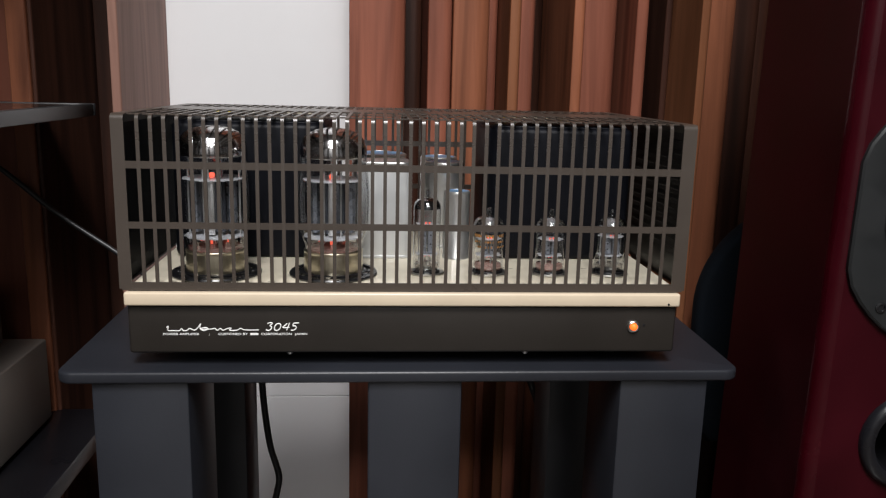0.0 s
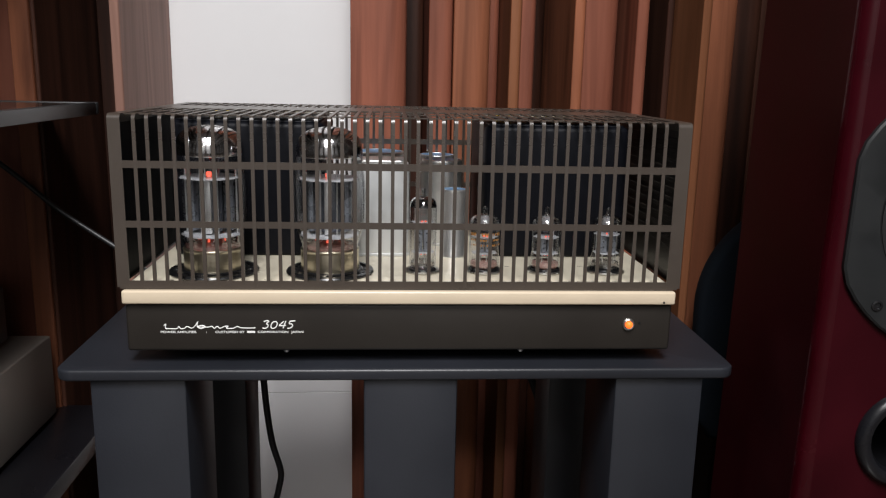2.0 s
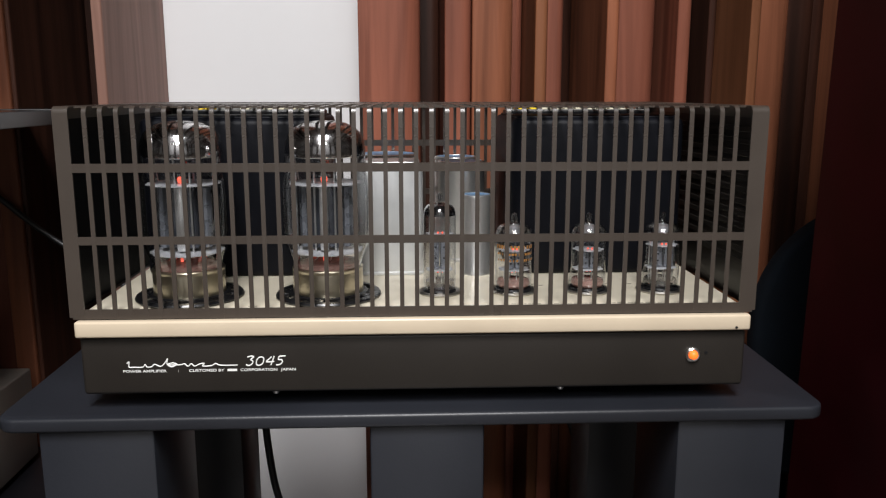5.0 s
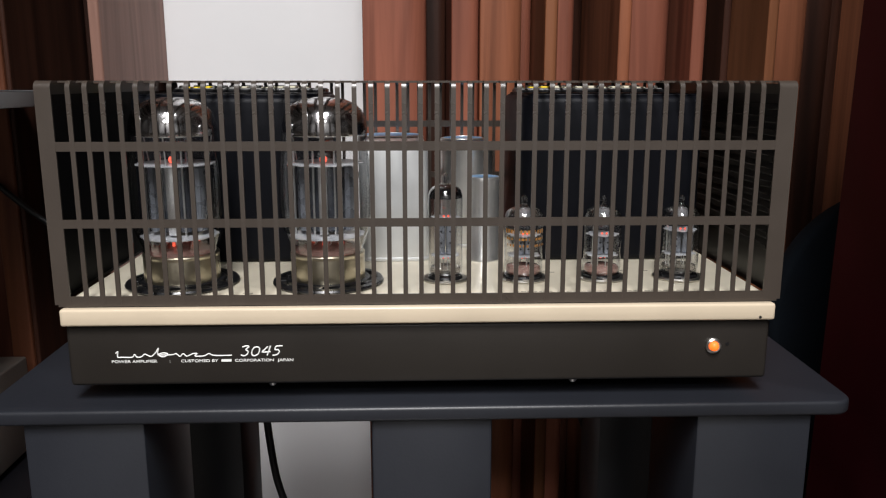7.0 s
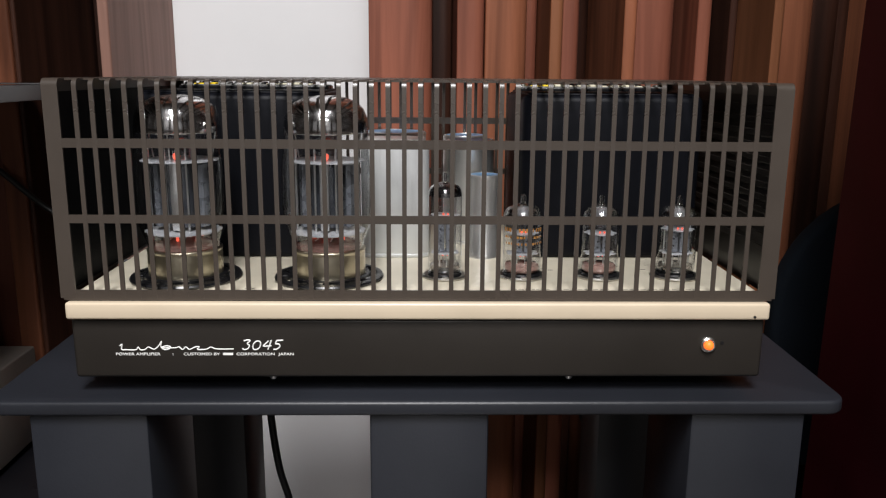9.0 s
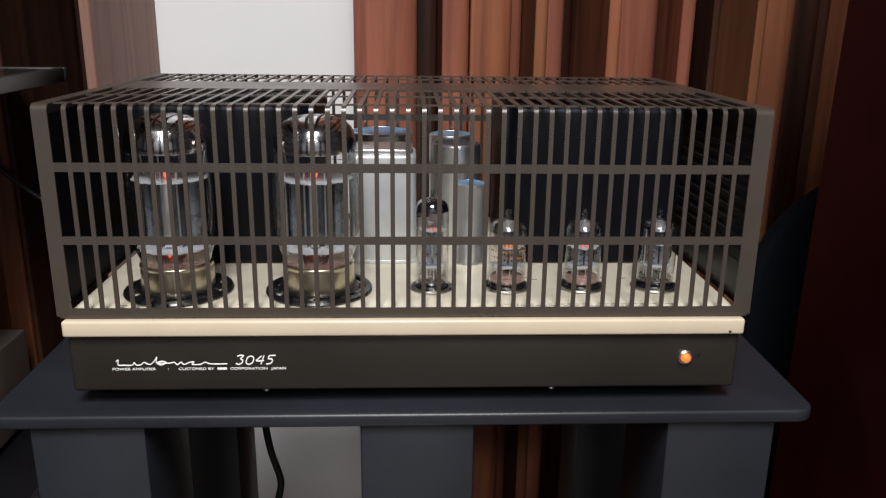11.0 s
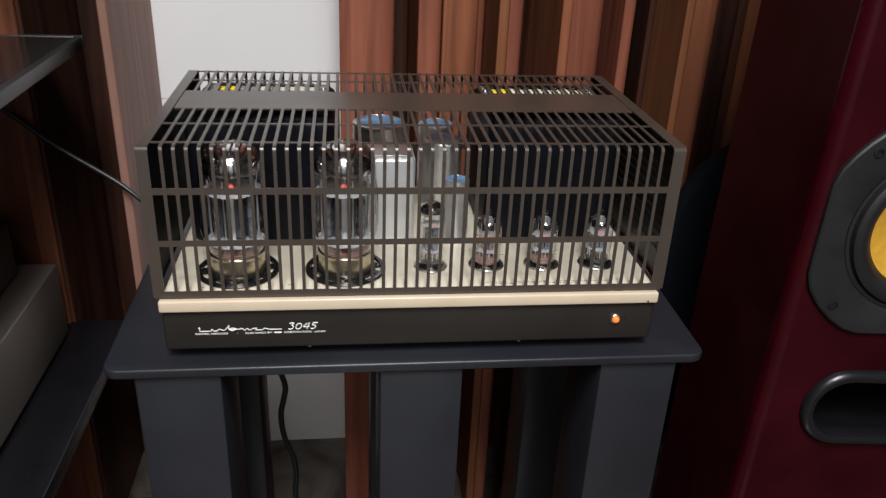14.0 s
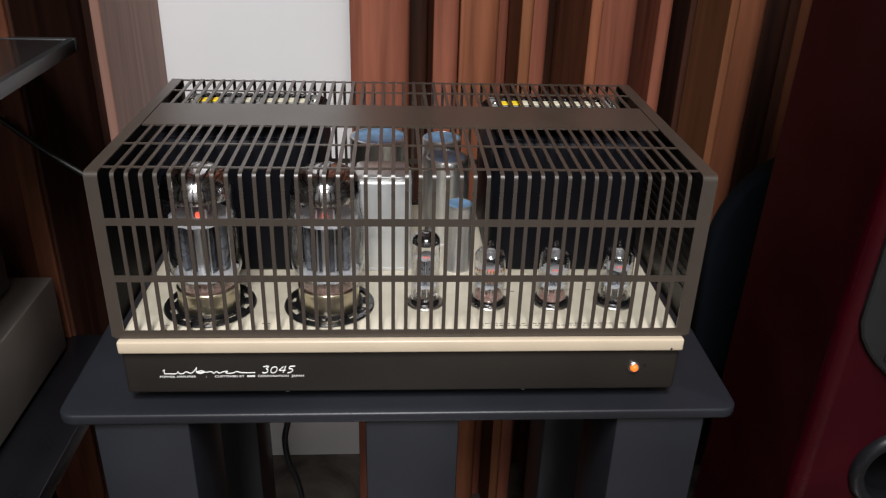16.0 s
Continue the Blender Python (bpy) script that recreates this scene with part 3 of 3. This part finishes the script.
    part("getter_post", lathe([(0.0010, 0.080), (0.0010, 0.0984), (0, 0.0984)], 10, (x + 0.006, y + 0.004, ZD)), PLATE, tube)


power_tube(-0.1245, 0.6915)
power_tube(-0.0280, 0.6915)


def small_tube(x, y, r, height, plate, label, low=0.0172, high=0.0310, half=0.0052, flash=None, print_rows=0, pink=False, glow=2):
    """Miniature valve: the plates stand between two mica discs at heights low and high."""
    c = (x, y, ZD)
    ring = lathe([(r + 0.0002, 0.0004), (r + 0.0034, 0.0004), (r + 0.0040, 0.0012), (r + 0.0030, 0.0022), (r + 0.0006, 0.0019), (r + 0.0002, 0.0004)], 36, c)
    sock = part("small_socket", ring, CHROME, amp, "nickel ring on a black socket")
    part("insulator", lathe([(0, 0.0005), (r + 0.0001, 0.0005), (r + 0.0001, 0.0026), (r - 0.0008, 0.0036), (0, 0.0036)], 32, c), PHENOL, sock)
    part("lug", lathe([(0.0008, 0), (0.0022, 0), (0.0022, 0.0006), (0.0008, 0.0006), (0.0008, 0)], 16, (x, y - r - 0.0020, ZD + 0.0022)), ALU, sock)
    h = height
    body = [(r * 0.84, 0.0037), (r * 0.96, 0.0052), (r, 0.0085), (r, h - 0.0165), (r * 0.985, h - 0.0140), (r * 0.92, h - 0.0116), (r * 0.76, h - 0.0094), (r * 0.50, h - 0.0080), (r * 0.24, h - 0.0072), (0.0017, h - 0.0060), (0.0023, h - 0.0034), (0.0016, h - 0.0010), (0, h)]
    tube = part("small_tube", lathe(body, 36, c), GLASS, amp, label)
    part("seal_tip", lathe([(0.0010, h - 0.0068), (0.0014, h - 0.0034), (0.0009, h - 0.0012), (0, h - 0.0006)], 14, c), SMOKE, tube)
    cap = [(r * 0.975, h - 0.0160), (r * 0.955, h - 0.0139), (r * 0.89, h - 0.0117), (r * 0.73, h - 0.0097), (r * 0.48, h - 0.0083), (r * 0.22, h - 0.0075)]
    part("getter_flash", lathe([(a, b - 0.0002) for a, b in cap], 32, c), flash or SMOKE, tube, "dark smoky getter flash")
    part("getter_cup", lathe([(r * 0.34, h - 0.0158), (r * 0.36, h - 0.0110), (r * 0.30, h - 0.0092), (r * 0.12, h - 0.0086), (0, h - 0.0086)], 20, c), SILVER, tube, "silvery getter cup")
    part("button_base", lathe([(r * 0.82, 0.0040), (r * 0.93, 0.0060), (r * 0.86, 0.0092), (r * 0.45, 0.0104), (0, 0.0106)], 28, c), PINK if pink else CLEAR, tube)
    for k, z in ((0, low), (15, high)):
        rim = [(x + r * (0.86 if i % 3 else 0.70) * math.cos(radians(15 * i + k)), y + r * (0.86 if i % 3 else 0.70) * math.sin(radians(15 * i + k))) for i in range(24)]
        part("mica_disc", slab(rim, ZD + z, ZD + z + 0.0005), MICA, tube)
    for dx in (-1, 1):
        part("anode", block(x + dx * half * 0.52 - half * 0.46, x + dx * half * 0.52 + half * 0.46, y - r * 0.42, y + r * 0.42, ZD + low + 0.0010, ZD + high - 0.0005, 0.0010, 2), plate, tube)
        part("support_rod", lathe([(0.0005, 0.0100), (0.0005, h - 0.0150), (0, h - 0.0150)], 8, (x + dx * (half + 0.0012), y, ZD)), ALU, tube)
        for z in (0.35, 0.65):
            part("plate_hole", disc_y([(0.0007, 0.0), (0.0007, 0.0002), (0, 0.0002)], x + dx * half * 0.52, y - r * 0.42, ZD + low + z * (high - low), 10), DARK_PLATE, tube)
    for k, (dx, z) in enumerate(((-0.0012, high + 0.0006), (0.0018, high + 0.0006), (-0.0016, low - 0.0018), (0.0014, low - 0.0018))[:2 * glow]):
        part("heater", lathe([(0, 0), (0.0007, 0.0003), (0.0006, 0.0012), (0, 0.0014)], 10, (x + dx, y - r * 0.35, ZD + z)), HEAT, tube, "small red glow")
    for k in range(8):
        a = radians(45 * k + 10)
        part("pin_wire", lathe([(0.0005, 0.0085), (0.0004, low), (0, low)], 6, (x + r * 0.55 * math.cos(a), y + r * 0.55 * math.sin(a), ZD)), ALU, tube)
    rr = r + 0.0002
    for row in range(print_rows):
        z = ZD + h - 0.0245 - 0.0044 * row
        for k in range(13):
            a = radians(-160 + 10.5 * k + 4 * row)
            w = (0.10, 0.14, 0.06, 0.12, 0.08)[(k * 3 + row) % 5]
            pts = [(x + rr * math.cos(a + s), y + rr * math.sin(a + s)) for s in (0, w / 2, w)]
            tall = 0.0026 if row == 0 else 0.0016
            bm = bmesh.new()
            for (ax, ay), (bx, by) in zip(pts, pts[1:]):
                bm.faces.new([bm.verts.new(v) for v in ((ax, ay, z), (bx, by, z), (bx, by, z + tall), (ax, ay, z + tall))])
            part("printed_bar", bm, ORANGE_INK, tube)


small_tube(0.0505, 0.6950, 0.0115, 0.0725, PLATE, "tall clear miniature valve with dark top", 0.0172, 0.0430, 0.0058, DARK_FLASH)
small_tube(0.1035, 0.6965, 0.0130, 0.0575, PLATE, "miniature valve with orange printing on its glass", 0.0165, 0.0305, 0.0050, None, 3, True)
small_tube(0.1570, 0.6965, 0.0128, 0.0575, PLATE, "miniature valve with a grey anode and red glow", 0.0165, 0.0305, 0.0050, None, 0, True)
small_tube(0.2100, 0.6965, 0.0130, 0.0575, PLATE, "miniature valve with a pale grey anode", 0.0172, 0.0335, 0.0075, None, 0, False, 1)


def can(x, y, r, top, label, cap=BLUE_CAP):
    h = top - ZD
    b = part("capacitor_can", lathe([(0, 0), (r * 1.06, 0), (r * 1.06, 0.002), (r, 0.003), (r, h - 0.0030), (r * 1.01, h - 0.0018), (r * 0.97, h - 0.0004), (r * 0.90, h), (r * 0.88, h - 0.0008), (0, h - 0.0008)], 48, (x, y, ZD)), ALU, amp, label)
    part("cap_disc", lathe([(r * 0.875, 0), (r * 0.875, 0.0006), (0, 0.0007)], 40, (x, y, top - 0.0008)), cap, b, "blue film-covered top")


can(0.0095, 0.8710, 0.0282, 0.8268, "large aluminium capacitor can with blue top")
can(0.0722, 0.8775, 0.0193, 0.8236, "aluminium capacitor can with blue top")
can(0.0736, 0.8200, 0.0198, 0.8242, "aluminium capacitor can with blue top")
can(0.0815, 0.7590, 0.0122, 0.8030, "small aluminium capacitor can")


def oil_capacitor():
    body = part("oil_capacitor", slab(rounded(-0.0110, 0.0400, 0.7520, 0.7960, 0.007, 6), ZD, 0.8250, 0.003, 3), DULL_ALU, amp, "pale grey metal block capacitor")
    part("seam", slab(rounded(-0.0116, 0.0406, 0.7514, 0.7966, 0.0075, 6), ZD, ZD + 0.0030, 0.0008, 2), DULL_ALU, body)
    part("lid", slab(rounded(-0.0085, 0.0375, 0.7545, 0.7935, 0.006, 6), 0.8250, 0.8286, 0.0012, 2), ALU, body, "bright pressed lid")


oil_capacitor()


def transformer(x0, x1, tags):
    t = part("transformer", slab(rounded(x0, x1, 0.7510, 0.8860, 0.012, 6), ZD, 0.8615, 0.005, 3), TRAFO, amp, "black enamelled transformer case")
    part("rim", slab(rounded(x0 + 0.004, x1 - 0.004, 0.7550, 0.8820, 0.010, 6), 0.8610, 0.8628, 0.0008, 2), TRAFO, t)
    end = tags + 0.1015
    strip = part("terminal_strip", block(tags - 0.0110, end + 0.0100, 0.8380, 0.8730, 0.8628, 0.8654, 0.0006), PHENOL, t)
    part("strip_board", block(tags - 0.0100, end + 0.0090, 0.8410, 0.8715, 0.8654, 0.8662, 0.0003, 1), GREY_TAG, strip)
    for i in range(10):
        mat = YELLOW if i < 2 else (GREY_TAG if i in (2, 3, 5) and x0 < 0 else TAG)
        xa = tags + 0.0099 * i
        part("solder_tag", block(xa, xa + 0.0078 - 0.0018 * (i == 5), 0.8435, 0.8545, 0.8662, 0.8672 + 0.0004 * (i % 3), 0.0003, 1), mat, t)
        part("tag_socket", block(xa, xa + 0.0072, 0.8585, 0.8675, 0.8662, 0.8684, 0.0005, 1), PHENOL, t)
    for sx in (tags - 0.0065, end + 0.0045):
        part("terminal_screw", lathe([(0, 0.0022), (0.0020, 0.0020), (0.0030, 0.0008), (0.0030, 0.0), (0, 0.0)], 16, (sx, 0.8490, 0.8662)), CHROME, t)


transformer(-0.1740, -0.0370, -0.1548)
transformer(0.1090, 0.2430, 0.1258)


for x0, y0, w in ((0.118, 0.7165, 0.006), (0.171, 0.7165, 0.006), (0.124, 0.7130, 0.004), (0.190, 0.7155, 0.005), (-0.079, 0.6620, 0.006), (-0.155, 0.6600, 0.005)):
    part("printed_bar", block(x0, x0 + w, y0, y0 + 0.0012, ZD, ZD + 0.0001), DARK_INK, amp, smooth=False)

# the amplifier's origin lies on the stand
amp.location = (0.0346, 0.776, 0.674)
for child in amp.children:
    child.matrix_parent_inverse = Matrix.Translation((-0.0346, -0.776, -0.674))


# ---- floor-standing loudspeaker ----
def loudspeaker():
    spk = empty("floor_loudspeaker", (0.3625, 0.632, 0.0036), label="tall dark cherry loudspeaker with yellow cone and slot port", category="loudspeaker")
    spk.rotation_euler = (0, radians(0.9), radians(-4))
    w, d, h = 0.222, 0.200, 1.22
    # cabinet front with the port cut through
    t = 0.016
    shell = [(0, 0.0122), (t, 0.0122), (t, d - t), (w - t, d - t), (w - t, 0.0122), (w, 0.0122), (w, d - 0.006), (w - 0.006, d), (0.006, d), (0, d - 0.006)]
    part("cabinet", slab(shell, 0.03, h - t), CHERRY, spk, "glossy dark cherry cabinet", smooth=False)
    part("top_panel", slab(rounded(0, w, 0.0122, d, 0.004), h - t, h), CHERRY, spk)
    cz, half, hw = 0.611, 0.033, 0.068
    px = 0.121
    bm = bmesh.new()
    edge = 0.0115
    outline = rounded(edge, w - edge, 0.03, h, 0.002, 2)
    hole = []
    for i in range(13):
        a = radians(-90 + 180 * i / 12)
        hole.append((px + hw - half + half * math.cos(a), cz + half * math.sin(a)))
    for i in range(13):
        a = radians(90 + 180 * i / 12)
        hole.append((px - hw + half + half * math.cos(a), cz + half * math.sin(a)))
    wx, wz = 0.114, 0.801
    well = [(wx + 0.0785 * math.cos(2 * math.pi * i / 40), wz + 0.0785 * math.sin(2 * math.pi * i / 40)) for i in range(40)]
    o = [bm.verts.new((x, 0, z)) for x, z in outline]
    k_ = [bm.verts.new((x, 0, z)) for x, z in well]
    ek = [bm.edges.new((a, b)) for a, b in zip(k_, k_[1:] + k_[:1])]
    i_ = [bm.verts.new((x, 0, z)) for x, z in hole]
    eo = [bm.edges.new((a, b)) for a, b in zip(o, o[1:] + o[:1])]
    ei = [bm.edges.new((a, b)) for a, b in zip(i_, i_[1:] + i_[:1])]
    bmesh.ops.triangle_fill(bm, use_beauty=True, edges=eo + ei + ek)
    up = bmesh.ops.extrude_face_region(bm, geom=list(bm.faces))
    bmesh.ops.translate(bm, vec=(0, 0.0118, 0), verts=[v for v in up["geom"] if isinstance(v, bmesh.types.BMVert)])
    part("front_baffle", bm, CHERRY, spk, smooth=False)
    for cx, a0 in ((edge, 180), (w - edge, 270)):
        arc = [(cx, 0.0118)] + [(cx + edge * math.cos(radians(a0 + 15 * i)), 0.0118 + 0.0118 * math.sin(radians(a0 + 15 * i))) for i in range(7)]
        part("rounded_edge", slab(arc, 0.03, h), CHERRY_HIGHLIGHT, spk, "rounded cherry edge, coloured redder to imitate a highlight")
    # port lip and its dark throat
    lip = bmesh.new()
    rings = []
    for grow, y in ((0.0105, -0.0002), (0.0100, -0.0040), (0.0070, -0.0070), (0.0030, -0.0078), (-0.0005, -0.0062), (-0.0032, 0.0002), (-0.0006, 0.0116)):
        ring = []
        for i in range(16):
            a = radians(-90 + 180 * i / 15)
            ring.append(lip.verts.new((px + hw - half + (half + grow) * math.cos(a), y, cz + (half + grow) * math.sin(a))))
        for i in range(16):
            a = radians(90 + 180 * i / 15)
            ring.append(lip.verts.new((px - hw + half + (half + grow) * math.cos(a), y, cz + (half + grow) * math.sin(a))))
        rings.append(ring)
    for a, b in zip(rings, rings[1:]):
        for i in range(len(a)):
            j = (i + 1) % len(a)
            lip.faces.new((a[i], a[j], b[j], b[i]))
    port = part("port", lip, RACK_BLACK, spk, "glossy black slot port")
    throat = bmesh.new()
    near = [throat.verts.new((x, 0.0121, z)) for x, z in hole]
    far = [throat.verts.new((x, 0.1600, z)) for x, z in hole]
    for i in range(len(hole)):
        k = (i + 1) % len(hole)
        throat.faces.new((near[i], near[k], far[k], far[i]))
    throat.faces.new(far)
    part("throat", throat, BLACK, port, "dark port throat")
    frame_pts = []
    for i in range(48):
        a = 2 * math.pi * i / 48
        r = 0.1144 * min(1.0, 0.904 / max(abs(math.cos(a)), abs(math.sin(a)), 1e-3))
        frame_pts.append((r * math.cos(a), r * math.sin(a), math.cos(a), math.sin(a)))
    fb = bmesh.new()
    rs = []
    for s, z in ((1.0, 0.0), (1.0, 0.0040), (0.985, 0.0055)):
        rs.append([fb.verts.new((x * s, y * s, z)) for x, y, cx, cy in frame_pts])
    for r, z in ((0.0810, 0.0060), (0.0790, 0.0045), (0.0785, 0.0)):
        rs.append([fb.verts.new((r * cx, r * cy, z)) for x, y, cx, cy in frame_pts])
    for a, b in zip(rs, rs[1:]):
        for i in range(48):
            fb.faces.new((a[i], a[(i + 1) % 48], b[(i + 1) % 48], b[i]))
    fb.transform(Matrix.Translation((wx, 0.0, wz)) @ Matrix.Rotation(radians(90), 4, "X"))
    woofer = part("woofer", fb, BASKET, spk, "grey-black cast woofer frame")
    part("surround", disc_y([(0.0785, 0.0045), (0.0755, 0.0050), (0.0740, 0.0030), (0.0725, 0.0075), (0.0690, 0.0098), (0.0640, 0.0095), (0.0590, 0.0065), (0.0550, 0.0020), (0.0535, -0.0010)], wx, 0.0, wz), CONE_BLACK, woofer)
    part("cone", disc_y([(0.0550, 0.0004), (0.0440, -0.0035), (0.0250, -0.0105), (0.0180, -0.0112)], wx, 0.0, wz), KEVLAR, woofer, "yellow woven cone")
    part("dust_cap", disc_y([(0.0190, -0.0112), (0.0120, -0.0100), (0.0085, -0.0040), (0.0050, 0.0010), (0, 0.0022)], wx, 0.0, wz), CONE_BLACK, woofer)
    for k in range(4):
        a = radians(45 + 90 * k)
        part("bolt", disc_y([(0.0045, 0.0052), (0.0045, 0.0066), (0.0030, 0.0070), (0.0026, 0.0058), (0, 0.0058)], wx + 0.1035 * math.cos(a), 0.0, wz + 0.1035 * math.sin(a), 18), PHENOL, woofer)
    part("plinth", slab(rounded(-0.015, w + 0.015, -0.015, d + 0.015, 0.01), 0.0, 0.0298, 0.002), RACK_BLACK, spk)


loudspeaker()


# ---- round-backed chair behind the stand ----
def chair():
    c = empty("chair", (0.604, 1.085, 0), label="dark navy cloth chair with a rounded back", category="chair")
    pts = []
    for i in range(33):
        a = math.pi * i / 32
        pts.append((0.151 * math.cos(a), 0.598 + 0.152 * math.sin(a)))
    pts += [(-0.148, 0.44), (-0.120, 0.40), (0.120, 0.40), (0.148, 0.44)]
    bm = slab(pts, -0.016, 0.016, 0.010, 4)
    bm.transform(Matrix.Rotation(radians(90), 4, "X"))
    part("backrest", bm, NAVY, c)
    part("seat", slab(rounded(-0.05, 0.19, -0.24, -0.01, 0.05), 0.40, 0.45, 0.015, 4), NAVY, c)
    for x in (-0.02, 0.15):
        for y in (-0.20, -0.05):
            part("leg", lathe([(0, 0), (0.012, 0), (0.014, 0.405), (0, 0.405)], 16, (x, y, 0)), RACK_BLACK, c)


chair()


# ---- equipment rack ----
def rack():
    r = empty("equipment_rack", (-0.65, 0.8, 0), label="black lacquered equipment rack with thin shelves and an added, unseen top shelf", category="rack")
    inv = Matrix.Translation((0.65, -0.8, 0))
    # the shelf at 1.286 is unseen, added to shade the left boards
    for z0, z1 in ((1.286, 1.302), (0.846, 0.862), (0.412, 0.436), (0.06, 0.085)):
        x0, x1, y0, y1, b = -1.05, -0.361, 0.42, 1.128, 0.010
        rims = ((x0, x1, y0, y0 + b), (x0, x1, y1 - b, y1), (x0, x0 + b, y0 + b, y1 - b), (x1 - b, x1, y0 + b, y1 - b))
        if z0 < 0.8:
            part("shelf", slab(rounded(x0, x1 + 0.001, y0, y1, 0.006), z0, z1, 0.0012), RACK_BLACK, r).matrix_parent_inverse = inv
            continue
        frame_bar = bmesh.new()
        for xa, xb, ya, yb in rims:
            block(xa, xb, ya, yb, z0, z1, 0.0016, 2, frame_bar)
        part("shelf_frame", frame_bar, SHELF_GREY, r, "grey bevelled shelf frame").matrix_parent_inverse = inv
        part("shelf_glass", block(x0 + b, x1 - b, y0 + b, y1 - b, z1 - 0.0080, z1 - 0.0012, 0.0008, 1), SHELF_GLASS, r, "dark tinted glass pane").matrix_parent_inverse = inv
    for x, y in ((-1.02, 0.45), (-1.02, 1.08), (-0.40, 0.45)):
        # the uppermost post lengths only carry that added shelf
        for z0, z1 in ((0, 0.06), (0.085, 0.412), (0.436, 0.846), (0.862, 1.286)):
            part("post", lathe([(0, z0), (0.018, z0), (0.018, z1), (0, z1)], 24, (x, y, 0)), RACK_BLACK, r).matrix_parent_inverse = inv


rack()


def component(name, x0, x1, y0, y1, z0, z1, mat, label, knob=False):
    c = empty(name, ((x0 + x1) / 2, (y0 + y1) / 2, z0), label=label, category="hi-fi component")
    inv = Matrix.Translation((-(x0 + x1) / 2, -(y0 + y1) / 2, -z0))

    def p(n, bm, m, lab=""):
        part(n, bm, m, c, lab).matrix_parent_inverse = inv
    p("case", block(x0, x1, y0, y1, z0 + 0.008, z1, 0.0025, 3), mat)
    p("front_panel", block(x0 - 0.002, x1 + 0.002, y0 - 0.010, y0, z0 + 0.006, z1 + 0.001, 0.0015, 2), mat)
    for x in (x0 + 0.04, x1 - 0.04):
        for y in (y0 + 0.04, y1 - 0.04):
            p("foot", lathe([(0, 0), (0.014, 0), (0.014, 0.008), (0, 0.008)], 18, (x, y, z0)), PHENOL)
    if knob:
        bm = lathe([(0, 0), (0.009, 0), (0.009, 0.010), (0.007, 0.012), (0, 0.012)], 24)
        bm.transform(Matrix.Translation((x1, (y0 + y1) / 2 + 0.08, (z0 + z1) / 2)) @ Matrix.Rotation(radians(90), 4, "Y"))
        p("knob", bm, ALU)


component("power_supply_box", -0.86, -0.430, 0.62, 1.085, 0.436, 0.554, CHAMPAGNE, "champagne-grey metal component on the rack shelf")
component("control_box", -0.82, -0.466, 0.68, 1.045, 0.554, 0.632, GREY_METAL, "dark grey metal component on top of another", True)


# ---- cables ----
def cable(points, r, label):
    return tagged(part("cable", sweep(points, r, 10, 8), CABLE, None), label, "cable", "cables behind the stand")


cable([(-0.70, 1.09, 0.93), (-0.58, 1.108, 0.853), (-0.480, 1.110, 0.776), (-0.413, 1.110, 0.718), (-0.340, 1.108, 0.667), (-0.285, 1.08, 0.636), (-0.22, 1.01, 0.650), (-0.15, 0.910, 0.695)], 0.0034, "black cable hanging from the rack to the amplifier")
cable([(-0.118, 0.908, 0.70), (-0.122, 0.97, 0.698), (-0.128, 1.004, 0.68), (-0.134, 1.004, 0.63), (-0.137, 1.0, 0.57), (-0.136, 1.0, 0.528), (-0.133, 1.0, 0.483), (-0.127, 1.0, 0.436), (-0.117, 1.0, 0.396), (-0.120, 1.0, 0.372), (-0.125, 1.0, 0.345), (-0.122, 1.0, 0.305), (-0.111, 1.0, 0.269), (-0.107, 1.0, 0.233), (-0.110, 1.0, 0.195), (-0.105, 1.0, 0.10), (-0.09, 1.03, 0.006), (0.0, 1.07, 0.006)], 0.0042, "black mains cable hanging behind the stand")
cable([(0.085, 0.908, 0.70), (0.090, 0.97, 0.699), (0.100, 1.004, 0.68), (0.125, 1.006, 0.63), (0.17, 1.01, 0.59), (0.23, 1.02, 0.45), (0.23, 1.03, 0.2), (0.2, 1.05, 0.006)], 0.005, "black cable looping behind the stand")
